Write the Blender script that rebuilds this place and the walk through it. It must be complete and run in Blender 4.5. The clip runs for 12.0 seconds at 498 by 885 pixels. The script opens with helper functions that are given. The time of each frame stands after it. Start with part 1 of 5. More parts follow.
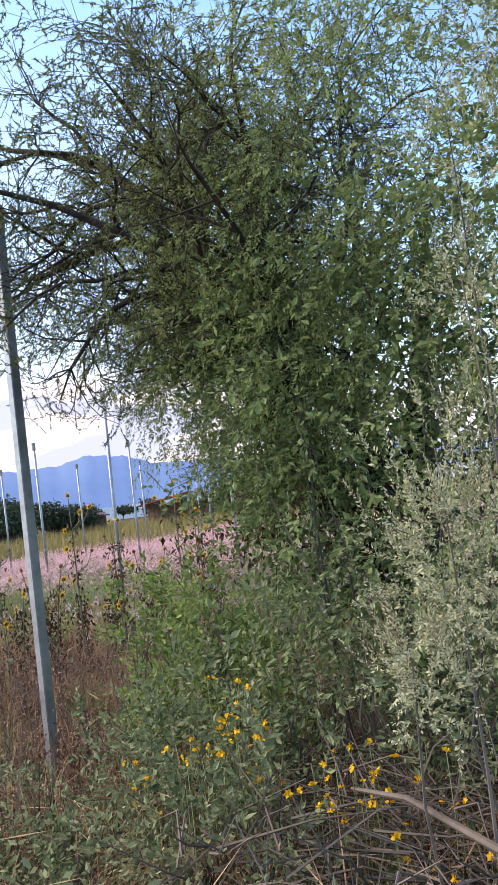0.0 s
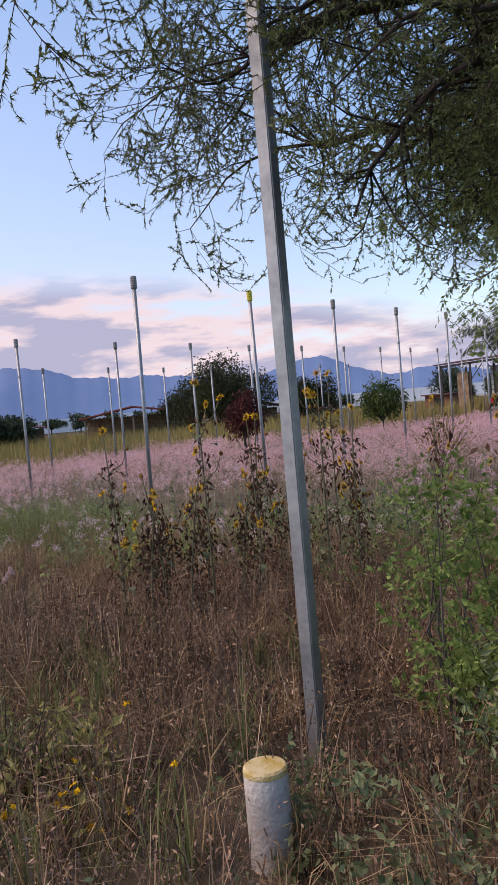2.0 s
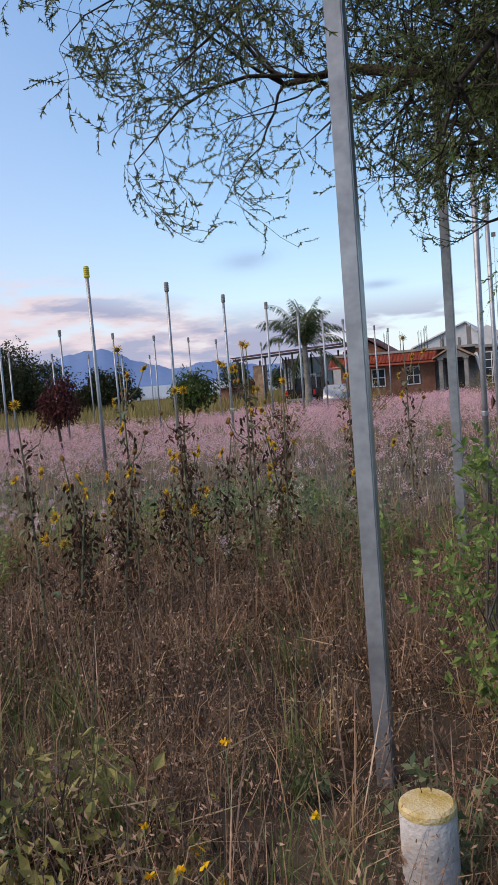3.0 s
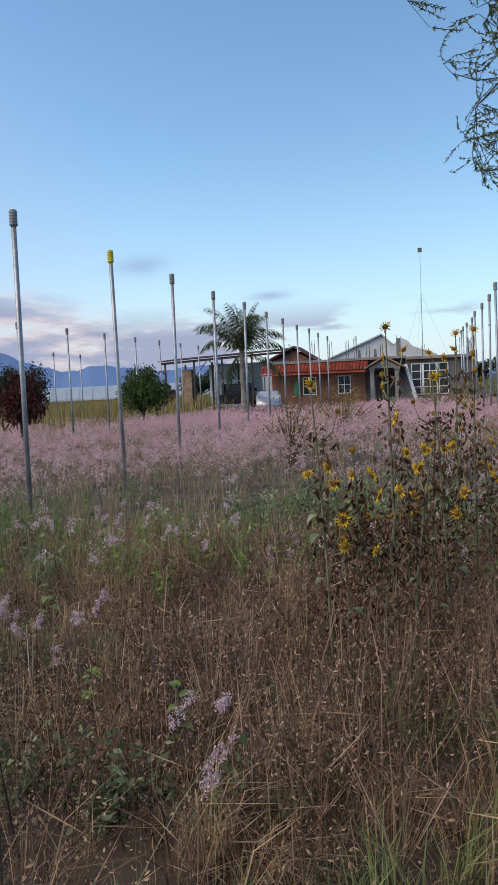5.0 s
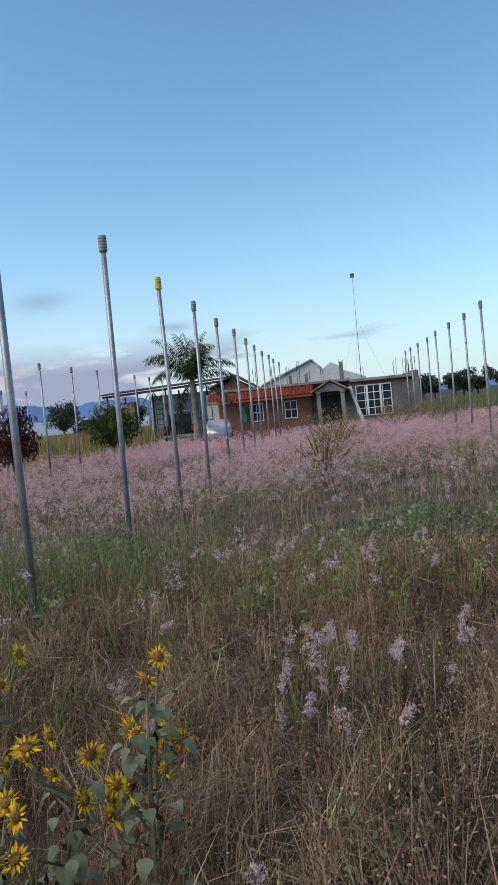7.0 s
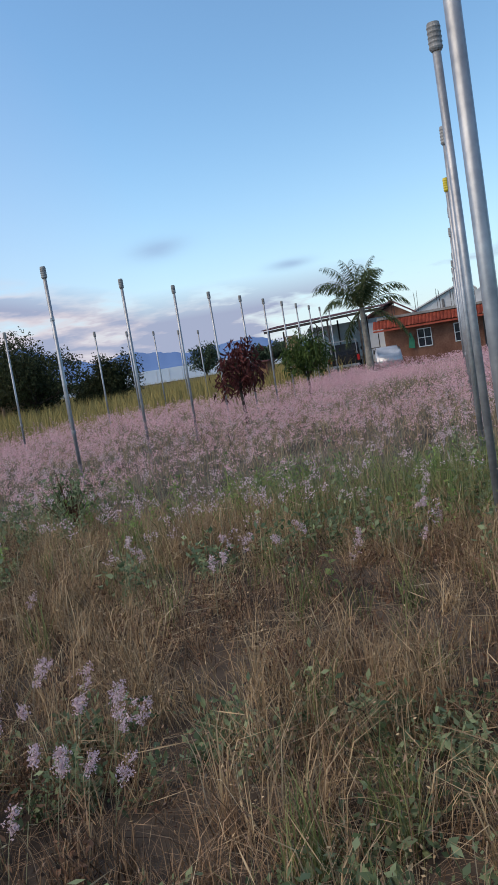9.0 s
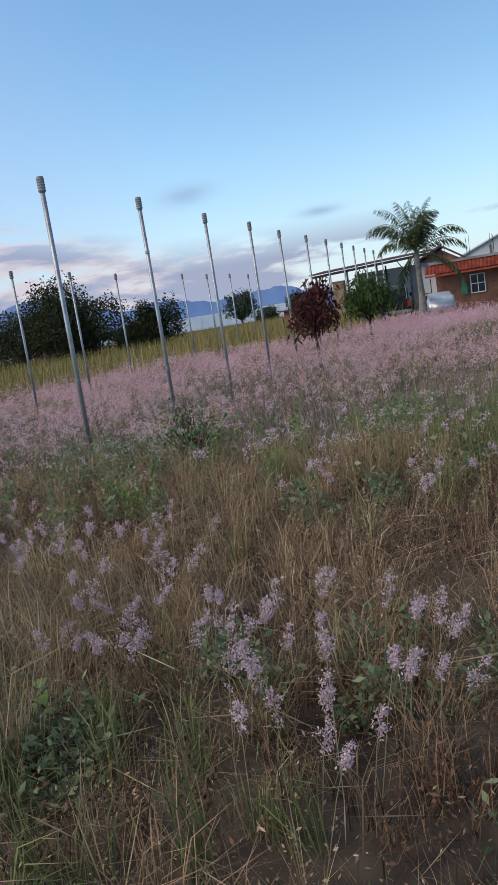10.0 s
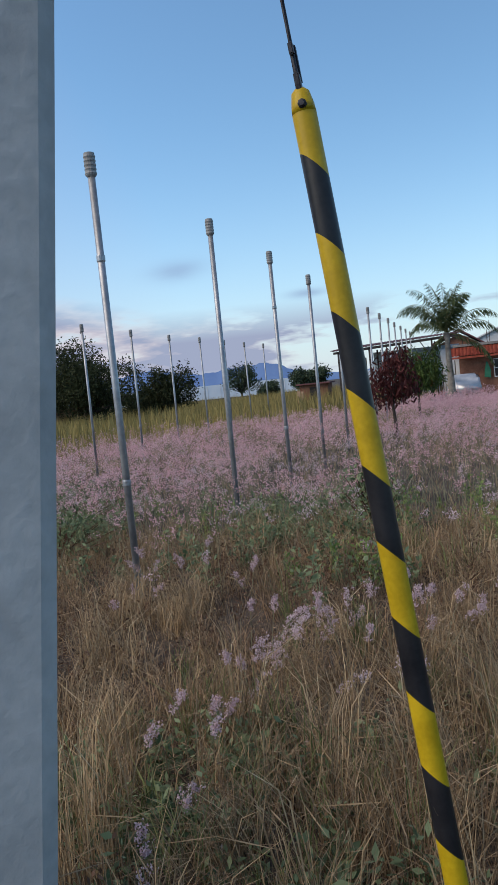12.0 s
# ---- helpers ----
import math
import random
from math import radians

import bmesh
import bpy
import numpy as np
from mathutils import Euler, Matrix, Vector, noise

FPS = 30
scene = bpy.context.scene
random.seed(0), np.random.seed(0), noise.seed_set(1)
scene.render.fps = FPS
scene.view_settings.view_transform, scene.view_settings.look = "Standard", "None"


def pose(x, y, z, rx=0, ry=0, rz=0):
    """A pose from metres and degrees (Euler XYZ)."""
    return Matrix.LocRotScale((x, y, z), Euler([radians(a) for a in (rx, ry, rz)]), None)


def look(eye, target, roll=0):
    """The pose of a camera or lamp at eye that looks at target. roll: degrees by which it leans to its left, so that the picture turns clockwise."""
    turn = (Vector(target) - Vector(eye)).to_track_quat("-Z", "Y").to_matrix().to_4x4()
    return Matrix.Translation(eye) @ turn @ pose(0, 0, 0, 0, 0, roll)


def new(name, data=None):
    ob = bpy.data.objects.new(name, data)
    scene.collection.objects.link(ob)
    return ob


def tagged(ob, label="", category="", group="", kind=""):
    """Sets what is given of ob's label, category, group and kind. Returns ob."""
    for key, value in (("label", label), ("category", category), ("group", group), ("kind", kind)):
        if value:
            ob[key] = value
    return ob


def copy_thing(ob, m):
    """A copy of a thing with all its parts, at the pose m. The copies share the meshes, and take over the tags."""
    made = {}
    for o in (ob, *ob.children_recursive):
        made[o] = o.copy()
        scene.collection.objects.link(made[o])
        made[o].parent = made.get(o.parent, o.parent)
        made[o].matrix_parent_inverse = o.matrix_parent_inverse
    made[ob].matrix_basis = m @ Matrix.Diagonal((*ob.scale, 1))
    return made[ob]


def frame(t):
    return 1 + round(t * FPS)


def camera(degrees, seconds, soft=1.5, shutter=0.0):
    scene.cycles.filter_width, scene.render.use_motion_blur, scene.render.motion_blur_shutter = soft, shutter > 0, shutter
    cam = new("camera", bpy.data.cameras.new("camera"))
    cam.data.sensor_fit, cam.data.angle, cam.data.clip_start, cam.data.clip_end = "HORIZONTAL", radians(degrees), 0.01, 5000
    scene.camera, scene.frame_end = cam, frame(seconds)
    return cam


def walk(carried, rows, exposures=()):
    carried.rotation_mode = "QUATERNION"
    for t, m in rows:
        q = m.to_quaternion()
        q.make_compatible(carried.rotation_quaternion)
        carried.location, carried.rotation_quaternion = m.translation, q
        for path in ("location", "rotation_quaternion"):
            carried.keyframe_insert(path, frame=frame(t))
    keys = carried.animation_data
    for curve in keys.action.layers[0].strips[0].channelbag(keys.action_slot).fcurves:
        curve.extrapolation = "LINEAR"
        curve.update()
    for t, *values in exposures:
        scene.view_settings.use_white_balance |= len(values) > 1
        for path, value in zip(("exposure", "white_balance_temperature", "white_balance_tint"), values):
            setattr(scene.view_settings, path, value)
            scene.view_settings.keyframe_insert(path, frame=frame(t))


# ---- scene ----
cam = camera(35.4, 12.0)
PATH = [
    (0, (10.995, 0.468, 1.610), (9.664, 1.955, 1.743), -7.1),
    (0.5, (10.369, 0.493, 1.590), (9.129, 2.063, 1.602), -5.1),
    (1, (9.722, 0.503, 1.58), (8.478, 2.069, 1.564), -5.0),
    (1.5, (9.092, 0.423, 1.586), (7.79, 1.94, 1.527), -4.9),
    (2, (8.413, 0.405, 1.595), (7.213, 2.003, 1.506), -5.0),
    (2.5, (7.755, 0.446, 1.522), (6.818, 2.208, 1.386), -5.5),
    (4.5, (5.365, 0.38, 1.59), (4.91, 2.321, 1.44), -1.4),
    (5, (4.756, 0.412, 1.531), (4.307, 2.355, 1.383), -2.7),
    (5.5, (4.196, 0.376, 1.569), (3.919, 2.351, 1.415), -1.1),
    (6, (3.605, 0.329, 1.574), (3.477, 2.321, 1.451), -3.3),
    (6.5, (3.058, 0.369, 1.584), (2.898, 2.359, 1.475), -4.1),
    (7, (2.465, 0.151, 1.592), (2.246, 2.137, 1.504), -5.5),
    (9, (-0.115, -0.081, 1.576), (-0.661, 1.831, 1.369), -9.2),
    (9.5, (-0.7, -0.071, 1.536), (-1.294, 1.808, 1.198), -8.9),
    (10, (-1.276, -0.252, 1.526), (-1.901, 1.62, 1.205), -8.9),
    (10.5, (-1.817, -0.299, 1.548), (-2.448, 1.573, 1.236), -7.1),
    (11, (-2.441, -0.297, 1.563), (-3.078, 1.585, 1.336), -6.8),
    (11.4, (-2.86, -0.327, 1.555), (-3.379, 1.593, 1.344), -5.8),
    (11.5, (-2.984, -0.321, 1.551), (-3.455, 1.611, 1.342), -5.5),
    (11.7, (-3.234, -0.306, 1.525), (-3.712, 1.629, 1.357), -5.5),
    (11.8, (-3.366, -0.289, 1.533), (-3.875, 1.639, 1.375), -5.9),
    (11.9, (-3.488, -0.294, 1.551), (-4.022, 1.627, 1.4), -5.8),
    (12, (-3.619, -0.284, 1.555), (-4.177, 1.632, 1.414), -5.7),
]
walk(cam, [(t, look(e, a, r)) for t, e, a, r in PATH], [(0, 1.55, 7000, 18), (0.5, 1.65, 7000, 20), (1, 1.4, 7000, 22), (1.5, 0.9, 7100, 28), (2, 0.62, 7150, 24), (2.5, 0.56, 7000, 20), (4.5, 0.44, 6600, 13), (5.5, 0.38, 6500, 10), (7, 0.32, 6400, 8), (9, 0.42, 6450, 10), (12, 0.31, 6400, 10)])

# ---- world, sun ----
world = bpy.data.worlds.new("sky")
scene.world = world
world.use_nodes = True
wn, wl = world.node_tree.nodes, world.node_tree.links


def wnode(kind, **values):
    n = wn.new(kind)
    for k, v in values.items():
        n.inputs[int(k[1:])].default_value = v
    return n


def wmath(op, a, b=0.0, clamp=False):
    n = wn.new("ShaderNodeMath")
    n.operation, n.use_clamp = op, clamp
    for i, v in enumerate((a, b)):
        if isinstance(v, (int, float)):
            n.inputs[i].default_value = v
        else:
            wl.new(v, n.inputs[i])
    return n.outputs[0]


def wmix(fac, a, b):
    n = wn.new("ShaderNodeMix")
    n.data_type = "RGBA"
    for i, v in ((0, fac), (6, a), (7, b)):
        if isinstance(v, (int, float, tuple)):
            n.inputs[i].default_value = v
        else:
            wl.new(v, n.inputs[i])
    return n.outputs[2]


sky = wn.new("ShaderNodeTexSky")
sky.sky_type, sky.sun_disc = "NISHITA", False
sky.sun_elevation, sky.sun_rotation = radians(38), radians(252)
sky.air_density, sky.dust_density, sky.ozone_density = 1.0, 0.1, 1.0
coord = wn.new("ShaderNodeTexCoord").outputs["Generated"]
split = wn.new("ShaderNodeSeparateXYZ")
wl.new(coord, split.inputs[0])
dx, dy, dz = split.outputs
bg = wn["Background"]
bg.inputs[1].default_value = 0.13
# thin evening haze over the horizon, rosier over the mountains
low = wmath("POWER", wmath("SUBTRACT", 1.0, wmath("MULTIPLY", wmath("ABSOLUTE", dz), 2.6), True), 3.0)
west = wmath("ADD", wmath("MULTIPLY", dx, -0.75), wmath("MULTIPLY", dy, 0.5), True)
haze = wmix(west, (2.9, 4.1, 5.2, 1), (4.1, 3.95, 4.8, 1))
clear = wn.new("ShaderNodeMix")
clear.data_type, clear.blend_type = "RGBA", "MULTIPLY"
clear.inputs[0].default_value, clear.inputs[7].default_value = 1.0, (0.84, 1.04, 1.10, 1)
wl.new(sky.outputs[0], clear.inputs[6])
base = wmix(wmath("MULTIPLY", low, 0.85), clear.outputs[2], haze)
# thin lavender veil high in the west
veil = wmath("MULTIPLY", wmath("MULTIPLY", wmath("SUBTRACT", west, 0.72, True), 3.2, True), wmath("SUBTRACT", 0.9, wmath("MULTIPLY", wmath("ABSOLUTE", dz), 0.35), True), True)
base = wmix(veil, base, (2.75, 2.85, 3.7, 1))
# cloud bank low in the west
stretch = wn.new("ShaderNodeMapping")
stretch.inputs[3].default_value = (2.2, 2.2, 10.0)
wl.new(coord, stretch.inputs[0])
puff = wnode("ShaderNodeTexNoise", _2=2.6, _3=5.0, _4=0.55)
wl.new(stretch.outputs[0], puff.inputs[0])
band = wmath("MULTIPLY", wmath("MULTIPLY", wmath("SUBTRACT", dz, 0.004), 45.0, True), wmath("MULTIPLY", wmath("SUBTRACT", wmath("ADD", 0.105, wmath("MULTIPLY", wmath("SUBTRACT", west, 0.74, True), 0.6)), dz), 24.0, True))
cover = wmath("MULTIPLY", wmath("MULTIPLY", wmath("SUBTRACT", wmath("ADD", puff.outputs[0], wmath("MULTIPLY", west, 0.55)), 0.80), 10.0, True), band, True)
lit = wmath("MULTIPLY", wmath("SUBTRACT", puff.outputs[0], 0.45), 11.0, True)
cloud = wmix(lit, (4.15, 3.8, 4.1, 1), (2.1, 2.35, 3.3, 1))
base = wmix(wmath("MULTIPLY", cover, 0.95), base, cloud)
# two small grey wisps
for (ux, uy, uz), w, h in (((-0.341, 0.928, 0.153), 0.036, 0.013), ((-0.191, 0.976, 0.110), 0.026, 0.006)):
    gx = wmath("DIVIDE", wmath("SUBTRACT", wmath("DIVIDE", dx, wmath("MAXIMUM", dy, 0.05)), ux / uy), w)
    gz = wmath("DIVIDE", wmath("SUBTRACT", wmath("DIVIDE", dz, wmath("MAXIMUM", dy, 0.05)), uz / uy), h)
    r2 = wmath("ADD", wmath("MULTIPLY", gx, gx), wmath("MULTIPLY", gz, gz))
    wisp = wmath("MULTIPLY", wmath("POWER", 2.718, wmath("MULTIPLY", r2, -1.0)), wmath("MULTIPLY", puff.outputs[0], 1.1), True)
    base = wmix(wmath("MULTIPLY", wisp, 0.95), base, (1.7, 2.3, 3.6, 1))
wl.new(base, bg.inputs[0])

sun = new("sun", bpy.data.lights.new("sun", "SUN"))
sun.data.energy, sun.data.angle, sun.data.color = 2.5, radians(60), (1.0, 0.79, 0.57)
sun.matrix_world = look((0, 0, 20), (8.5, 7.0, 20 - 10.5))


# ---- materials ----
def mat(name, c1, c2, scale=6.0, rough=0.8, bump=0.0, metal=0.0, leaf=0.0, rand="", c3=None, fine=9.0):
    m = bpy.data.materials.new(name)
    m.use_nodes = True
    nodes, links = m.node_tree.nodes, m.node_tree.links
    bsdf, out = nodes["Principled BSDF"], nodes["Material Output"]
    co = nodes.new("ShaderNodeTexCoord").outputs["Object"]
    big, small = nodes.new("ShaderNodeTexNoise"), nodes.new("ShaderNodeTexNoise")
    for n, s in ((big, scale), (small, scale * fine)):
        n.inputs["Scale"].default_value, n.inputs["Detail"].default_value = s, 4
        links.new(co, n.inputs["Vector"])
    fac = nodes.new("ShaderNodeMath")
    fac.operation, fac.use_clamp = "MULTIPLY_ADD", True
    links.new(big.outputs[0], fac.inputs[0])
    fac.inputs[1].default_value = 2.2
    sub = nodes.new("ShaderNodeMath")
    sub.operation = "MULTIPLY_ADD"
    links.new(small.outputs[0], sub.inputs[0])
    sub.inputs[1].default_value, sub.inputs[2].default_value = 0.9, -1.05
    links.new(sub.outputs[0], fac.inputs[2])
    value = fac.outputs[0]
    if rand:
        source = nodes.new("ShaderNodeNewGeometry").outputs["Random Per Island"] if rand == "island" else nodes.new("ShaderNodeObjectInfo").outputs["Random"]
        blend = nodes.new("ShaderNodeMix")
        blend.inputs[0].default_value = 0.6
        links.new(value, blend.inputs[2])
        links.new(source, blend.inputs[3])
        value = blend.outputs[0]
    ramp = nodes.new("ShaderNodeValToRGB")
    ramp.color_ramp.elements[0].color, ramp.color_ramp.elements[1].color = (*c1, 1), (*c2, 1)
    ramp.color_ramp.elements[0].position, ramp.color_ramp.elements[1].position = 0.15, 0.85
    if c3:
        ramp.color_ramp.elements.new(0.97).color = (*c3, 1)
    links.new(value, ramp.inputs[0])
    links.new(ramp.outputs[0], bsdf.inputs["Base Color"])
    bsdf.inputs["Roughness"].default_value, bsdf.inputs["Metallic"].default_value = rough, metal
    bsdf.inputs["Specular IOR Level"].default_value = 0.3 if not leaf else 0.2
    if bump:
        b = nodes.new("ShaderNodeBump")
        b.inputs["Strength"].default_value, b.inputs["Distance"].default_value = bump, 0.02
        links.new(small.outputs[0], b.inputs["Height"])
        links.new(b.outputs[0], bsdf.inputs["Normal"])
    if leaf:
        tr, mix = nodes.new("ShaderNodeBsdfTranslucent"), nodes.new("ShaderNodeMixShader")
        links.new(ramp.outputs[0], tr.inputs[0])
        mix.inputs[0].default_value = leaf
        links.new(bsdf.outputs[0], mix.inputs[1])
        links.new(tr.outputs[0], mix.inputs[2])
        links.new(mix.outputs[0], out.inputs[0])
    return m


# Matte colour with its own emission, standing in for light scattered by distant air.
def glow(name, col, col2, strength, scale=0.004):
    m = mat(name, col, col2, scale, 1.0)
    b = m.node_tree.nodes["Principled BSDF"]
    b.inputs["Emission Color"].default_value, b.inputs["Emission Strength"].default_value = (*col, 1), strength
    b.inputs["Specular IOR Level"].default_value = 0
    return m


SOIL = mat("soil", (0.026, 0.020, 0.016), (0.105, 0.082, 0.062), 0.9, 0.95, 0.8)
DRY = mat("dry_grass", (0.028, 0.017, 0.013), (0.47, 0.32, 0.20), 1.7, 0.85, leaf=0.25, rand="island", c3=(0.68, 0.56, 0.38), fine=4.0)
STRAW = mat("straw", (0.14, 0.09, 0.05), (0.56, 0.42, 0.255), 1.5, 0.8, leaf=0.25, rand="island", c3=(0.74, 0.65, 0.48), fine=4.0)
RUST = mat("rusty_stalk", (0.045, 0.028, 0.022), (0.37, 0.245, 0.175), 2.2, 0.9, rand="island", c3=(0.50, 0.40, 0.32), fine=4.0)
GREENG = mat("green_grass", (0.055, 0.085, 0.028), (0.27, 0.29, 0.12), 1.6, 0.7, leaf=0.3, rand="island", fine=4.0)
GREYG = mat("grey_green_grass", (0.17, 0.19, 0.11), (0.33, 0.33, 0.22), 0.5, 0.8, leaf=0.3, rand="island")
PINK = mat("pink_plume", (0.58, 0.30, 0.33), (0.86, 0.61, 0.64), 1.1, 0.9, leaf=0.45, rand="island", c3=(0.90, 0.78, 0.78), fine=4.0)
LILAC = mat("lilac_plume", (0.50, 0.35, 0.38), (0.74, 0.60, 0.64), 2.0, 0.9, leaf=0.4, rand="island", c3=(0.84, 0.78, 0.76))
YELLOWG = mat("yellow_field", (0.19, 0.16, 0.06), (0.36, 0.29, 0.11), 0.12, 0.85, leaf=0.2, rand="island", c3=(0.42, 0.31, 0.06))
WEED = mat("weed_leaf", (0.06, 0.095, 0.045), (0.30, 0.36, 0.20), 2.4, 0.6, leaf=0.35, rand="island", fine=5.0)
VINE = mat("vine_leaf", (0.07, 0.12, 0.045), (0.30, 0.39, 0.17), 1.8, 0.5, leaf=0.45, rand="island", c3=(0.36, 0.36, 0.13), fine=5.0)
BRIGHT = mat("bright_leaf", (0.07, 0.13, 0.03), (0.31, 0.41, 0.13), 2.2, 0.55, leaf=0.4, rand="island", fine=5.0)
LIME = mat("yellowing_leaf", (0.15, 0.16, 0.05), (0.36, 0.34, 0.13), 2.0, 0.6, leaf=0.35, rand="island")
FINE = mat("fine_leaf", (0.09, 0.14, 0.05), (0.34, 0.42, 0.17), 1.6, 0.6, leaf=0.5, rand="island", c3=(0.36, 0.31, 0.12), fine=5.0)
PALE = mat("pale_leaf", (0.26, 0.28, 0.16), (0.50, 0.52, 0.35), 2.0, 0.7, leaf=0.25, rand="island")
ACACIA = mat("acacia_leaf", (0.05, 0.072, 0.03), (0.20, 0.235, 0.10), 1.2, 0.6, leaf=0.45, rand="island")
DEADLEAF = mat("dead_leaf", (0.05, 0.026, 0.016), (0.15, 0.085, 0.055), 2.0, 0.9, rand="island")
BARK = mat("bark", (0.022, 0.017, 0.014), (0.075, 0.06, 0.05), 7.0, 0.95, 0.8)
TWIG = mat("twig", (0.05, 0.042, 0.036), (0.16, 0.135, 0.12), 5.0, 0.9, rand="island")
STEEL = mat("galvanised_steel", (0.22, 0.235, 0.26), (0.37, 0.39, 0.42), 3.0, 0.42, 0.05, 0.55)
CAPM = mat("grey_cap", (0.16, 0.165, 0.17), (0.27, 0.275, 0.28), 12.0, 0.6, 0.1)
CAPY = mat("yellow_cap", (0.45, 0.36, 0.03), (0.62, 0.52, 0.05), 12.0, 0.5, 0.1)
CONCRETE = mat("pole_concrete", (0.36, 0.37, 0.38), (0.48, 0.49, 0.50), 2.5, 0.85, 0.25)
CYLC = mat("test_concrete", (0.36, 0.35, 0.35), (0.56, 0.55, 0.54), 6.0, 0.9, 0.4)
OCHRE = mat("ochre_paint", (0.42, 0.30, 0.07), (0.58, 0.50, 0.32), 14.0, 0.85, 0.4)
YEL = mat("yellow_sleeve", (0.40, 0.27, 0.006), (0.54, 0.37, 0.012), 9.0, 0.42, 0.03)
BLK = mat("black_sleeve", (0.008, 0.008, 0.011), (0.02, 0.02, 0.024), 9.0, 0.4, 0.03)
WIRE = mat("steel_wire", (0.02, 0.02, 0.025), (0.06, 0.06, 0.065), 30.0, 0.5, 0, 0.7)
PETAL = mat("petal", (0.68, 0.36, 0.008), (0.80, 0.53, 0.015), 20.0, 0.6, leaf=0.3, rand="island")
DISC = mat("seed_disc", (0.10, 0.045, 0.012), (0.30, 0.17, 0.03), 60.0, 0.9, 0.5)
SUNLEAF = mat("sunflower_leaf", (0.085, 0.115, 0.065), (0.24, 0.27, 0.18), 9.0, 0.85, leaf=0.2, rand="object")
SUNSTEM = mat("sunflower_stem", (0.085, 0.085, 0.05), (0.20, 0.19, 0.12), 12.0, 0.85)
BRICK = mat("brickwork", (0.15, 0.068, 0.046), (0.27, 0.135, 0.09), 1.2, 0.9, 0.4)
TILE = mat("red_tile", (0.25, 0.05, 0.03), (0.40, 0.09, 0.055), 2.5, 0.75, 0.2)
WHITE = mat("white_paint", (0.62, 0.64, 0.67), (0.78, 0.79, 0.80), 1.0, 0.7, 0.1)
BLUEW = mat("blue_white_wall", (0.60, 0.66, 0.73), (0.74, 0.79, 0.84), 0.6, 0.8, 0.1)
GREYW = mat("grey_render", (0.10, 0.10, 0.105), (0.19, 0.185, 0.185), 0.8, 0.9, 0.2)
# near-black colour that stands for shade inside openings
SHADEW = mat("dark_recess", (0.02, 0.02, 0.022), (0.05, 0.048, 0.046), 2.0, 0.9)
SHEET = mat("faded_red_sheet", (0.085, 0.035, 0.04), (0.17, 0.08, 0.085), 1.5, 0.85, 0.1)
SLAB = mat("weathered_slab", (0.15, 0.145, 0.14), (0.28, 0.27, 0.265), 1.2, 0.9, 0.2)
SHED = mat("pale_sheet", (0.46, 0.47, 0.49), (0.60, 0.61, 0.63), 0.4, 0.6, 0.1)
TIMBER = mat("timber", (0.20, 0.13, 0.085), (0.36, 0.25, 0.17), 4.0, 0.85, 0.2)
IRON = mat("dark_iron", (0.02, 0.02, 0.022), (0.07, 0.055, 0.05), 6.0, 0.7, 0.1)
CARP = mat("black_car_paint", (0.006, 0.006, 0.008), (0.014, 0.013, 0.015), 3.0, 0.25)
SILVER = mat("silver_car_paint", (0.40, 0.41, 0.43), (0.52, 0.53, 0.55), 3.0, 0.3, 0, 0.4)
RUBBER = mat("rubber", (0.01, 0.01, 0.01), (0.03, 0.03, 0.03), 9.0, 0.85)
LAMPR = mat("red_lens", (0.30, 0.01, 0.01), (0.45, 0.02, 0.02), 9.0, 0.25)
GLASS = mat("dark_glass", (0.02, 0.025, 0.03), (0.035, 0.04, 0.05), 2.0, 0.06)
REDLEAF = mat("red_leaf", (0.04, 0.012, 0.013), (0.125, 0.035, 0.033), 2.0, 0.6, leaf=0.2, rand="island", c3=(0.09, 0.11, 0.04))
GREENLEAF = mat("mango_leaf", (0.022, 0.045, 0.012), (0.085, 0.13, 0.03), 2.0, 0.5, leaf=0.2, rand="island")
DARKLEAF = mat("dark_leaf", (0.016, 0.024, 0.012), (0.06, 0.072, 0.03), 1.0, 0.7, leaf=0.15, rand="island")
FARLEAF = mat("far_leaf", (0.025, 0.042, 0.026), (0.07, 0.10, 0.055), 0.3, 0.8, rand="island")
PALML = mat("palm_leaflet", (0.028, 0.05, 0.02), (0.11, 0.14, 0.06), 1.5, 0.55, leaf=0.2, rand="island")
PALMT = mat("palm_trunk", (0.12, 0.11, 0.10), (0.26, 0.24, 0.21), 5.0, 0.9, 0.5)
FROND = mat("frond_rib", (0.10, 0.12, 0.05), (0.22, 0.20, 0.10), 5.0, 0.8)
# Distance haze painted into the ridge: blue base colour plus a weak blue emission.
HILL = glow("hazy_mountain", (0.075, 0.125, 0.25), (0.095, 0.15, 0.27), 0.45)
NYLON = mat("plastic_roof", (0.50, 0.58, 0.68), (0.66, 0.72, 0.80), 0.05, 0.6)


# ---- mesh helpers ----
def ground_z(x, y):
    """Gentle fall of the field to the west."""
    return 0.0145 * (np.clip(x, -30, 30) - 6.5)


def link_mesh(name, V, F, material, parent=None, label="", smooth=False):
    V = np.asarray(V, dtype=np.float32).reshape(-1, 3)
    F = np.asarray(F, dtype=np.int32)
    me = bpy.data.meshes.new(name)
    k = F.shape[1]
    me.vertices.add(len(V))
    me.vertices.foreach_set("co", V.ravel())
    me.loops.add(F.size)
    me.loops.foreach_set("vertex_index", F.ravel())
    me.polygons.add(len(F))
    me.polygons.foreach_set("loop_start", np.arange(0, F.size, k, dtype=np.int32))
    me.polygons.foreach_set("use_smooth", np.full(len(F), smooth))
    me.update(calc_edges=True)
    me.validate()
    me.materials.append(material)
    ob = new(name, me)
    ob.parent = parent
    if label:
        tagged(ob, label)
    return ob


